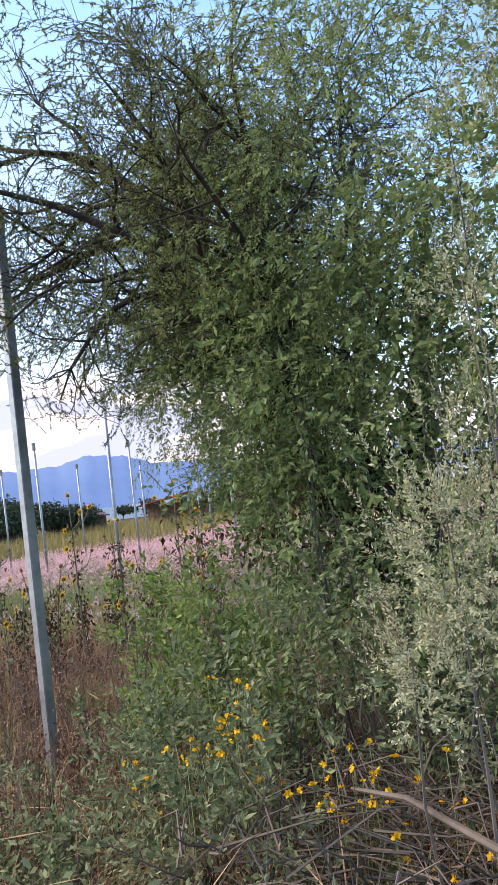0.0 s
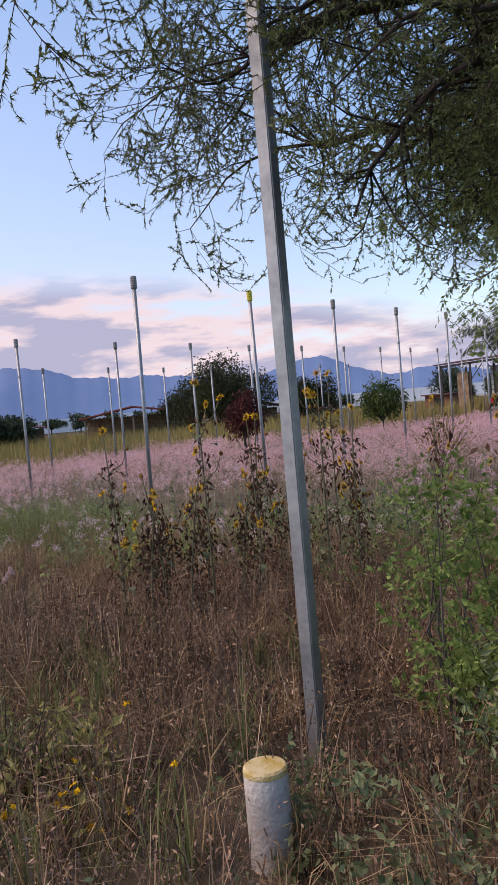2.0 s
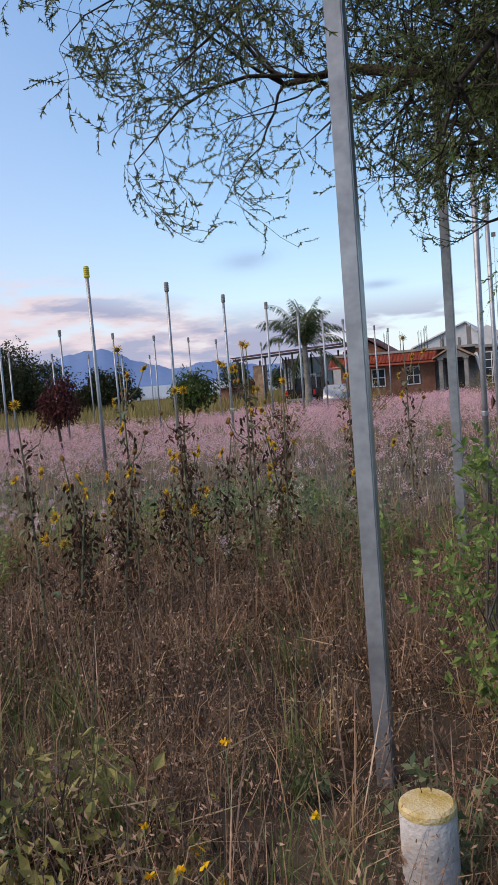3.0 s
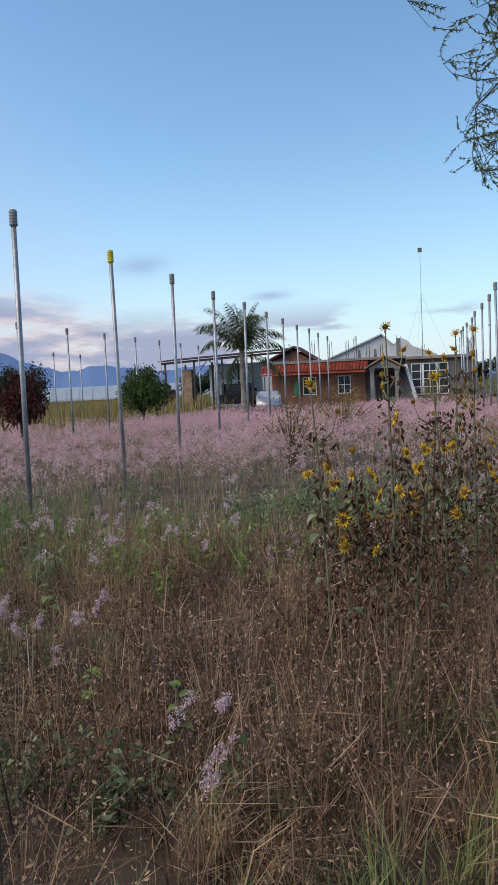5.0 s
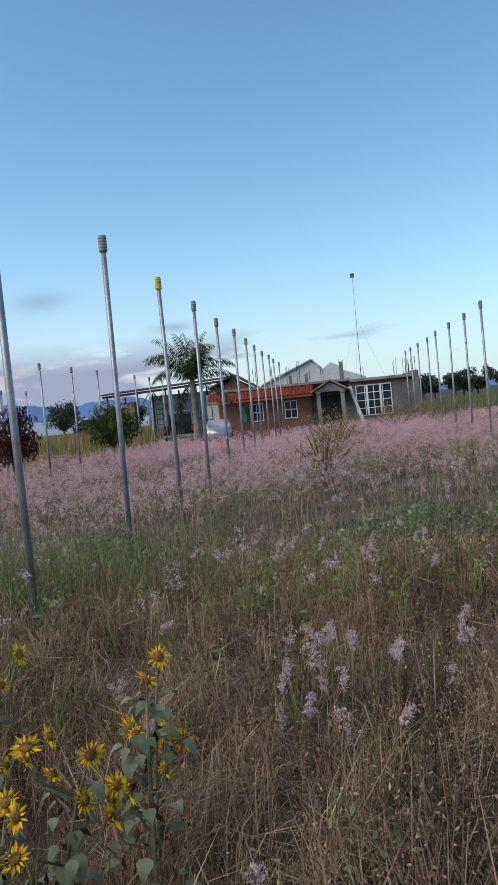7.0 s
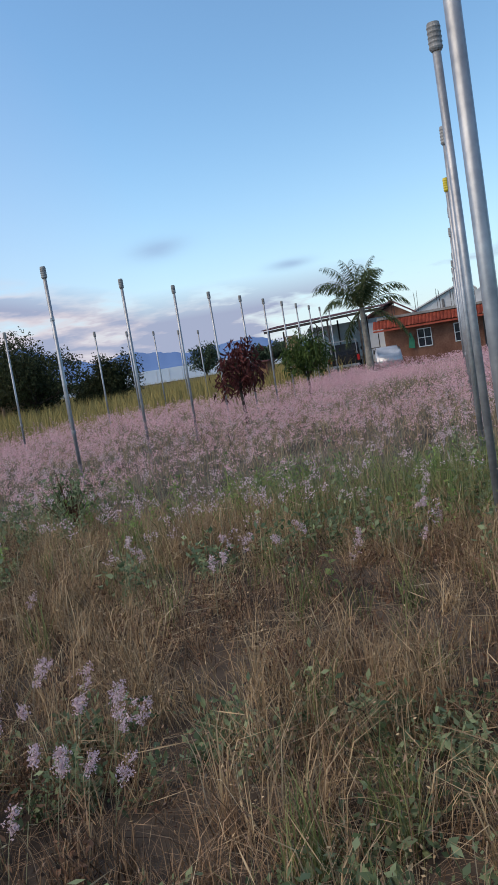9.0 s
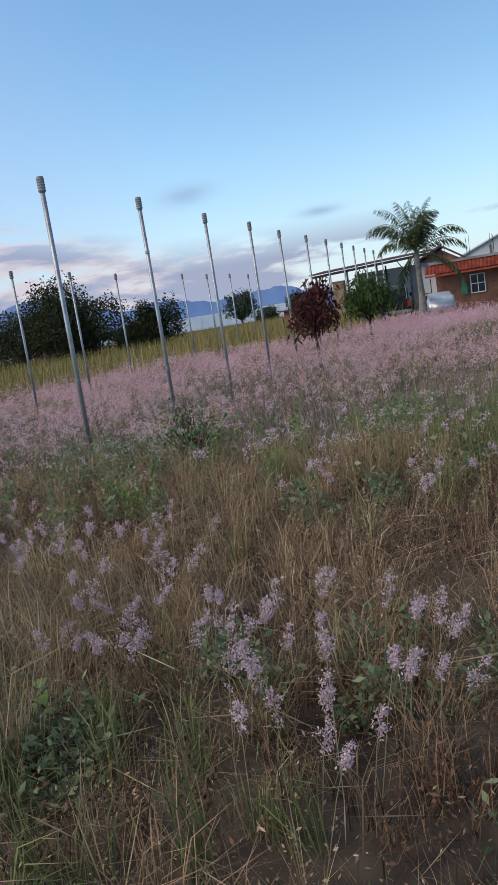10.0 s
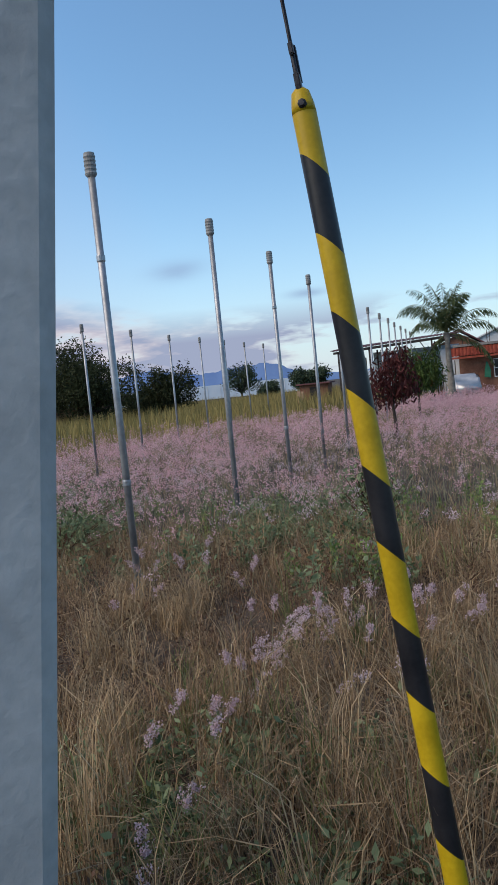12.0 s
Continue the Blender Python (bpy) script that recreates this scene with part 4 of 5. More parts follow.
def pickup():
    c = thing("pickup_truck", (-6.75, 46.6, -0.2), "black pickup truck with a roof rack parked under the carport", "truck", turn=6)
    part("bed", boxes((-0.92, 0.92, -1.0, 1.0, 0.62, 1.18), bevel=0.05), CARP, c)
    cab = prism([(1.0, 0.62), (1.0, 1.2), (1.15, 1.82), (2.6, 1.84), (3.2, 1.28), (4.4, 1.18), (4.5, 0.62)], -0.88, 0.88)
    bmesh.ops.transform(cab, matrix=pose(0, 0, 0, 0, 0, 90), verts=cab.verts)
    part("cab", cab, CARP, c)
    part("rear_window", boxes((-0.68, 0.68, 1.04, 1.075, 1.3, 1.72)), GLASS, c)
    part("tailgate", boxes((-0.74, 0.74, -1.05, -1.005, 0.66, 1.16), bevel=0.02), CARP, c)
    part("bumper", boxes((-0.9, 0.9, -1.2, -1.06, 0.48, 0.62), bevel=0.03), STEEL, c, "dull chrome rear bumper")
    for x in (-0.84, 0.84):
        part("tail_light", boxes((x - 0.07, x + 0.07, -1.045, -1.005, 0.8, 1.12)), LAMPR, c, "red tail light")
        part("mirror", boxes((x * 1.26 - 0.09, x * 1.26 + 0.09, 2.7, 2.78, 1.3, 1.52), bevel=0.02), CARP, c)
        for y in (-0.2, 3.5):
            wheel(c, x, y, 0.36)
    rack = part("roof_rack", boxes((-0.8, 0.8, 0.2, 0.26, 1.98, 2.04), (-0.8, 0.8, 2.0, 2.06, 1.98, 2.04), (-0.8, -0.74, 0.26, 2.0, 1.98, 2.04), (0.74, 0.8, 0.26, 2.0, 1.98, 2.04)), STEEL, c, "steel ladder rack")
    for x in (-0.77, 0.77):
        part("rack_leg", boxes((x - 0.025, x + 0.025, 0.2, 0.25, 1.18, 1.98)), STEEL, rack)


pickup()


def old_car():
    c = thing("old_car", (-3.95, 43.6, -0.2), "small silver rounded old car beside the palm", "car", turn=100)
    body = prism([(-1.0, 0.3), (-1.05, 0.65), (-0.8, 0.86), (-0.45, 0.95), (-0.2, 1.22), (0.1, 1.32), (0.6, 1.30), (0.95, 0.98), (1.45, 0.8), (1.6, 0.55), (1.6, 0.3)], -0.68, 0.68)
    bmesh.ops.bevel(body, geom=[e for e in body.edges if abs(e.verts[0].co.y - e.verts[1].co.y) < 0.01], offset=0.12, segments=3, affect="EDGES")
    part("body", body, SILVER, c, smooth=True)
    for s in (-1, 1):
        part("side_window", boxes((-0.15, 0.62, s * 0.69 - 0.006, s * 0.69 + 0.006, 0.98, 1.22)), GLASS, c)
        for x in (-0.65, 1.1):
            t = turned([(0.17, -0.09), (0.28, -0.09), (0.3, 0), (0.28, 0.09), (0.17, 0.09)], 18)
            bmesh.ops.transform(t, matrix=pose(x, s * 0.62, 0.3, 90, 0, 0), verts=t.verts)
            part("tyre", t, RUBBER, c)


old_car()


def yard():
    p = thing("metal_gate", (0, 44.9, -0.1), "dark iron gate panel beside the brick wall", "gate")
    part("gate_frame", boxes((-5.15, -5.1, -0.02, 0.02, 0, 2.0), (-4.45, -4.4, -0.02, 0.02, 0, 2.0), (-5.1, -4.45, -0.02, 0.02, 1.2, 1.25)), IRON, p)
    for k in range(4):
        part("bar", boxes((-5.0 + 0.14 * k, -4.98 + 0.14 * k, -0.012, 0.012, 0.1, 1.195)), IRON, p)
    b = thing("green_tarp", (-2.75, 45.75, -0.1), "green tarpaulin hanging on the brick wall", "tarpaulin")
    part("sheet", prism([(-0.15, 0.9), (0.2, 0.85), (0.22, 1.3), (0.08, 1.75), (0.0, 1.78), (-0.1, 1.3)], 0, 0.04), mat("green_sheet", (0.02, 0.14, 0.08), (0.05, 0.22, 0.13), 3.0, 0.6), b)
    m = thing("radio_mast", (4.55, 52.3, 0), "slender guyed radio mast with a small antenna box", "mast")
    part("pole", turned([(0.03, -0.1), (0.025, 4.0), (0.016, 7.0), (0.012, 9.5)], 8), STEEL, m, smooth=True)
    part("antenna", boxes((-0.14, 0.12, -0.05, 0.05, 9.45, 9.72), bevel=0.01), GREYW, m)
    s = Soup()
    for a in (0.3, 2.4, 4.5):
        s.tube([(0, 0, 6.8), (1.0 * math.cos(a), 1.0 * math.sin(a), 4.4), (1.9 * math.cos(a), 1.9 * math.sin(a), 2.3)], [0.004] * 3, 3)
    s.link("stay", WIRE, m)
    w = thing("warehouse", (0, 70, -0.1), "pale grey warehouse with two pitched gables behind the house", "warehouse")
    part("wall", prism([(-3.4, 0), (5.7, 0), (5.7, 3.5), (3.64, 4.3), (3.2, 4.8), (2.7, 5.05), (1.92, 4.5), (1.0, 5.4), (-3.4, 3.6)], 0, 14), SHED, w)
    part("roof", prism([(-3.7, 3.5), (1.0, 5.42), (1.0, 5.54), (-3.7, 3.62)], -0.3, 14), SHED, w, "pale sheet roof")
    part("roof", prism([(1.0, 5.42), (1.92, 4.52), (1.92, 4.64), (1.0, 5.54)], -0.3, 14), SHED, w, "pale sheet roof")
    for x in (-1.0, 0.4):
        part("pilaster", boxes((x - 0.1, x + 0.1, -0.06, -0.004, 0, 4.2)), GREYW, w)
    for i, (x, y, ww, d, ht) in enumerate(((-41.2, 49.8, 8.5, 5, 2.2), (-49.5, 43.0, 5, 4, 1.8), (-36.0, 60.0, 6, 4, 1.9))):
        sh = thing("farm_shed", (x, y, -0.45), "low open farm shed with a faded red roof", "shed", turn=44)
        for px in (-ww / 2 + 0.2, 0, ww / 2 - 0.2):
            part("post", boxes((px - 0.08, px + 0.08, -d / 2 + 0.1, -d / 2 + 0.26, 0, ht)), TIMBER, sh)
        part("back_wall", boxes((-ww / 2, ww / 2, d / 2 - 0.3, d / 2, 0, ht)), TIMBER, sh)
        part("roof", prism([(-ww / 2 - 0.3, ht), (0, ht + 0.75), (ww / 2 + 0.3, ht), (ww / 2 + 0.3, ht + 0.1), (0, ht + 0.87), (-ww / 2 - 0.3, ht + 0.1)], -d / 2 - 0.3, d / 2 + 0.3), TILE if i == 0 else SHEET, sh)
    for i, (x, y, ww, turn) in enumerate(((-62, 172, 46, 18), (-100, 150, 40, 30), (-20, 182, 20, 8), (-135, 120, 40, 45))):
        g = thing("greenhouse", (x, y, -0.4), "long low plastic-covered greenhouse in the distance", "greenhouse", turn=turn)
        part("cover", prism([(-ww / 2, 0), (ww / 2, 0), (ww / 2, 2.6), (ww / 2 - 1, 3.2), (-ww / 2 + 1, 3.2), (-ww / 2, 2.6)], 0, 9), NYLON, g)
        for k in range(int(ww / 3)):
            part("rib", boxes((-ww / 2 + 1.5 + 3 * k, -ww / 2 + 1.6 + 3 * k, -0.08, -0.004, 0, 2.9)), SHED, g)
    f = thing("field_fence", (0, 0, 0), "line of weathered wooden fence posts by the yard", "fence")
    for k in range(9):
        x, y = -13.4 - 0.28 * k, 46.0 + 1.1 * k
        part("fence_post", turned([(0.05, -0.3), (0.05, 1.2), (0.03, 1.25)], 8), TIMBER, f).matrix_basis = pose(x, y, gz(x, y), random.uniform(-3, 3), random.uniform(-3, 3), 0)
    sh = thing("brick_hut", (-14.2, 53.5, -0.3), "small red brick hut beyond the carport", "hut")
    part("wall", boxes((-1.0, 1.0, 0, 1.8, 0, 1.6)), BRICK, sh)
    # thin dark panel for the shade in the hut's doorway, wall is solid
    part("doorway", boxes((-0.3, 0.4, -0.03, -0.004, 0, 1.4)), SHADEW, sh)
    part("roof", boxes((-1.2, 1.2, -0.3, 2.0, 1.604, 1.7)), SHEET, sh)


yard()


# ---- wild sunflowers ----
def flower_head(parent, at, facing, r=0.04, wilted=False):
    n = Vector(facing).normalized()
    m = Matrix.Translation(at) @ n.to_track_quat("Z", "Y").to_matrix().to_4x4()
    d = turned([(r * 0.25, -0.012), (r * 0.5, -0.004), (r * 0.46, 0.006), (r * 0.2, 0.012)], 10)
    bmesh.ops.transform(d, matrix=m, verts=d.verts)
    disc = part("flower_head", d, DISC, parent, "brown seed disc")
    if wilted:
        return
    k = 14
    a = np.arange(k) * 2 * math.pi / k + rng.uniform(0, 1)
    mm = np.array(m)
    D = np.stack([np.cos(a), np.sin(a), rng.uniform(-0.15, 0.35, k)], 1)
    D /= np.linalg.norm(D, axis=1, keepdims=True)
    P = D * [r * 0.4, r * 0.4, 0] @ mm[:3, :3].T + mm[:3, 3]
    V, F = leaves(P, rng.uniform(r * 0.7, r * 1.0, k), 0.36, along=D @ mm[:3, :3].T, fold=0.3)
    link_mesh("corolla", V, F, PETAL, disc)


def heart_leaf(parent, at, direction, size, material):
    """A broad cupped leaf with a drooping tip."""
    d = np.asarray(direction) / np.linalg.norm(direction)
    s = np.cross(d, [0, 0, 1.0])
    s /= np.linalg.norm(s) + 1e-9
    up = np.cross(s, d)
    V, F = [], []
    prof = ((0.0, 0.0, 0.0), (0.12, 0.34, 0.02), (0.35, 0.44, 0.05), (0.62, 0.30, 0.03), (0.85, 0.13, -0.05), (1.0, 0.0, -0.16))
    for t, w, z in prof:
        for k in (-1, 0, 1):
            V.append(np.asarray(at) + size * (d * t + s * w * k + up * (z + 0.14 * abs(k) * w - 0.25 * t * t)))
    for i in range(len(prof) - 1):
        for k in range(2):
            a = i * 3 + k
            F.append((a, a + 1, a + 4, a + 3))
    return link_mesh("leaf", V, F, material, parent)


def sunflower(height, heads, green, dead, label):
    ob = thing("wild_sunflower", (0, 0, 0), label, "sunflower", "wild sunflowers in the field")
    stems = Soup()
    lean = rng.normal(0, 0.08, 2)
    main = [np.array([0, 0, -0.03]), np.array([lean[0] * 0.3, lean[1] * 0.3, height * 0.4]), np.array([lean[0], lean[1], height * 0.8]), np.array([lean[0] * 1.5, lean[1] * 1.5, height])]
    stems.tube(main, [0.009, 0.008, 0.006, 0.003], 6)
    tips = [(main[-1], main[-1] - main[-2])]
    for k in range(heads - 1):
        t = rng.uniform(0.4, 0.92)
        b = np.array([lean[0] * t, lean[1] * t, height * t * 0.95])
        a = rng.uniform(0, 2 * math.pi)
        e = b + np.array([math.cos(a), math.sin(a), 1.2]) * rng.uniform(0.06, 0.2)
        stems.tube([b, (b + e) / 2 + [0.03 * math.cos(a), 0.03 * math.sin(a), -0.02], e], [0.005, 0.004, 0.0028], 5)
        tips.append((e, e - b))
    stems.link("stem", SUNSTEM if green else TWIG, ob)
    for p, d in tips:
        face = np.array([rng.normal(0, 0.6), rng.normal(-0.7, 0.5), rng.uniform(-0.1, 0.7)])
        flower_head(ob, tuple(p), tuple(face), rng.uniform(0.028, 0.042), wilted=rng.uniform() < dead * 0.45)
    for k in range(green):
        t = rng.uniform(0.25, 0.9)
        a = rng.uniform(0, 2 * math.pi)
        out = rng.uniform(0.03, 0.13) * (1.2 - 0.6 * t)
        heart_leaf(ob, (lean[0] * t + out * math.cos(a), lean[1] * t + out * math.sin(a), height * t * 0.92 + out * 0.4), (math.cos(a + rng.uniform(-0.6, 0.6)), math.sin(a + rng.uniform(-0.6, 0.6)), rng.uniform(-0.9, 0.2)), rng.uniform(0.035, 0.075), SUNLEAF)
    n = int(dead * 190)
    if n:
        t = rng.uniform(0.05, 0.75, n)
        P = np.stack([lean[0] * t + rng.normal(0, 0.045, n), lean[1] * t + rng.normal(0, 0.045, n), height * (0.12 + t)], 1)
        V, F = leaves(P, rng.uniform(0.022, 0.065, n), 0.4, -0.3, 0.7, 1.0)
        link_mesh("withered_foliage", V, F, DEADLEAF, ob, "dark shrivelled leaves hanging on the stem")
    return ob


FRESH = "wild sunflower with yellow heads and grey-green leaves"
DRYING = "drying wild sunflower with dark shrivelled leaves and few blooms"
fresh = [sunflower(h, n, g, 0.15, FRESH) for h, n, g in ((0.85, 7, 34), (0.72, 8, 36), (0.98, 7, 30))]
drying = [sunflower(h, n, g, d, DRYING) for h, n, g, d in ((1.55, 7, 5, 0.75), (1.2, 4, 3, 0.95), (1.85, 8, 7, 0.6), (1.0, 3, 2, 0.98))]
for k, (x, y) in enumerate(((1.72, 2.75), (1.5, 2.35), (1.2, 2.6), (1.05, 2.15), (1.62, 1.95), (0.75, 2.5), (1.8, 2.4), (1.3, 1.9))):
    put(fresh[k % 3], pose(x, y, gz(x, y), 0, 0, 77 * k))
for k, (x, y) in enumerate(((4.25, 4.3), (4.4, 4.6), (4.55, 4.95), (4.3, 4.75), (4.75, 5.3), (4.9, 5.6), (5.05, 5.85), (4.6, 5.25), (4.85, 5.2), (5.2, 6.2), (5.95, 7.7), (4.4, 5.1), (5.3, 5.9), (4.65, 4.55), (4.95, 6.2), (4.5, 4.3), (5.6, 6.9), (4.7, 5.7))):
    put(drying[k % 4], pose(x, y, gz(x, y), 0, 0, 131 * k))


def broad_weed(label):
    ob = thing("broad_leaf_weed", (0, 0, 0), label, "weed", "broad-leaved weeds in the grass")
    s = Soup()
    h = rng.uniform(0.25, 0.4)
    s.tube([(0, 0, -0.02), (0.01, 0.01, h * 0.6), (0.02, 0, h)], [0.004, 0.003, 0.002], 5)
    s.link("stem", SUNSTEM, ob)
    for k in range(6):
        a = k * 2.4 + rng.uniform(0, 0.5)
        t = 0.35 + 0.6 * k / 5
        heart_leaf(ob, (0.01, 0.0, h * t), (math.cos(a), math.sin(a), rng.uniform(-0.1, 0.5)), rng.uniform(0.06, 0.10), BRIGHT)
    return ob


broad = [broad_weed("small weed with broad bright green leaves") for _ in range(3)]
for k in range(9):
    x, y = rng.uniform(-4.5, 8.5), rng.uniform(1.5, 5.5)
    put(broad[k % 3], pose(x, y, gz(x, y), 0, 0, 67 * k))


def dry_bush(at, r, h, label, leaf=YELLOWG, n=500):
    ob = thing("weed_bush", at, label, "bush")
    s = Soup()
    ends = []
    for _ in range(34):
        a, k = rng.uniform(0, 2 * math.pi), rng.uniform(0.2, 1)
        e = np.array([r * k * math.cos(a), r * k * math.sin(a), h * (1.05 - 0.45 * k) * rng.uniform(0.75, 1.05)])
        s.tube([(0, 0, -0.05), e * [0.35, 0.35, 0.5], e], [0.012, 0.008, 0.003], 4)
        ends += [e * f for f in (0.55, 0.7, 0.85, 1.0)]
    s.link("stem_clump", DEADLEAF, ob)
    P = np.array(ends)[rng.integers(0, len(ends), n)] + rng.normal(0, 0.07, (n, 3))
    V, F = leaves(P, rng.uniform(0.04, 0.09, n), 0.5, 0.2)
    link_mesh("foliage", V, F, leaf, ob)


dry_bush((2.2, 15.0, gz(2, 15)), 0.8, 1.4, "straggly yellowing weed bush among the pink grass", YELLOWG, 620)
dry_bush((2.5, 21.5, gz(2, 21)), 1.2, 1.6, "yellowing weed bush among the pink grass", YELLOWG, 900)
dry_bush((5.2, 34.0, gz(5, 34)), 1.9, 1.5, "yellow-flowered bush in front of the house", YELLOWG, 1100)
dry_bush((6.6, 30.0, gz(6, 30)), 1.4, 1.3, "yellow-flowered bush by the post row", YELLOWG, 800)
dry_bush((-4.75, 8.1, gz(-5, 8)), 0.42, 0.85, "leafy green weed bush beside a post", WEED, 520)
dry_bush((-8.2, 7.4, gz(-8, 7)), 0.9, 0.6, "low leafy green weed bush by the posts", WEED, 900)
dry_bush((-9.0, 9.4, gz(-9, 9)), 1.1, 0.7, "low leafy green weed bush by the posts", WEED, 900)
dry_bush((5.7, 2.4, gz(5.7, 2.4)), 0.5, 0.27, "yellow-green weed bush near the concrete marker", LIME, 520)
dry_bush((8.6, 27.0, gz(8, 27)), 1.2, 1.0, "low leafy green weed bush by the post row", WEED, 500)


# ---- grasses ----
def clear_path(x, y):
    """Bare trodden strip and the soil round the marker."""
    bare = np.exp(-(((x - 6.55) / 0.55) ** 2 + ((y - 2.95) / 0.4) ** 2))
    bare = np.maximum(bare, np.exp(-(((x - 6.75) / 0.4) ** 2 + ((y - 2.3) / 0.35) ** 2)))
    return np.clip((y - 0.75) / 0.5, 0, 1) * (1 - 0.92 * bare)


def stuff(name, V, F, material, label, category):
    return tagged(link_mesh(name, V, F, material), label, category, kind="stuff")


def tufts(C, n, h, w, lean, lay=0.0, r=0.035):
    """Tussocks of varied size whose blades arch out from each centre, laid over to one side."""
    k = len(C)
    size = rng.uniform(0.5, 1.45, k)
    P = np.repeat(C, n, 0) + rng.normal(0, 1, (k * n, 3)) * [r, r, 0]
    H = np.repeat(size, n) * rng.uniform(h * 0.45, h * 1.15, k * n)
    W = rng.uniform(w * 0.5, w * 1.5, k * n)
    az = np.repeat(rng.uniform(0, 2 * math.pi, k), n)
    a = rng.uniform(0, 2 * math.pi, k * n)
    over = np.repeat(rng.uniform(0, 1, k), n)[:, None] * lay
    out = np.stack([np.cos(a), np.sin(a), 0 * a], 1) * np.abs(rng.normal(0, lean, (k * n, 1))) + np.stack([np.cos(az), np.sin(az), 0 * az], 1) * over
    K = np.linalg.norm(out, axis=1, keepdims=True)
    b2 = rng.uniform(0, 2 * math.pi, k * n)
    S = np.stack([np.cos(b2), np.sin(b2), 0 * b2], 1) * W[:, None] * 0.5
    up, h1 = np.array([0, 0, 1.0]), H[:, None]
    m = P + up * h1 * 0.62 / np.sqrt(1 + 0.3 * K * K) + out * h1 * 0.25 / np.sqrt(1 + 0.2 * K * K)
    t = P + up * h1 * (0.95 - 0.12 * K * K).clip(0.12, 1) / np.sqrt(1 + 0.5 * K * K) + out * h1 * 0.85 / np.sqrt(1 + 0.35 * K * K)
    V = np.stack([P - S, P + S, m - S * 0.8, m + S * 0.8, t], 1).reshape(-1, 3)
    q = np.arange(k * n)[:, None] * 5
    return V, np.concatenate([q + [0, 1, 3], q + [0, 3, 2], q + [2, 3, 4]])


def weed_clumps(C, stems, per, h, r, size, aspect=0.5):
    """Branching dried or leafy weeds: thin forked stems with small leaves and seed bits along them."""
    k = len(C)
    big = rng.uniform(0.5, 1.4, k)
    A = np.repeat(C, stems, 0)
    g = np.repeat(big, stems)[:, None]
    a = rng.uniform(0, 2 * math.pi, k * stems)
    f = rng.uniform(0.1, 1.0, (k * stems, 1))
    E = A + np.concatenate([np.stack([np.cos(a), np.sin(a)], 1) * f * r, rng.uniform(0.5, 1.0, (k * stems, 1)) * h * (1.1 - 0.4 * f)], 1) * g
    D = E - A
    L = np.linalg.norm(D, axis=1)
    S, G = flecks(A, L, 0.011, D / L[:, None])
    n = k * stems * per
    t = rng.uniform(0.25, 1.02, (n, 1))
    Q = np.repeat(A, per, 0) + np.repeat(D, per, 0) * t + rng.normal(0, 0.018, (n, 3))
    W, H = flecks(Q, rng.uniform(size * 0.4, size * 1.5, n), aspect, up=0.2)
    return np.concatenate([S, W]), np.concatenate([G, H + len(S)])


def crumbs(n, x0, x1, y0, y1, top, size, keep, power=1.3):
    """Dry leaf and seed bits caught in the grass."""
    P = spread(n, x0, x1, y0, y1, keep, power)
    P[:, 2] += top * rng.uniform(0, 1, len(P)) ** 1.3 * (0.4 + 0.8 * patchy(P[:, 0], P[:, 1], 1.3, 91))
    return flecks(P, rng.uniform(size * 0.5, size * 1.6, len(P)), 0.32, up=0.1)


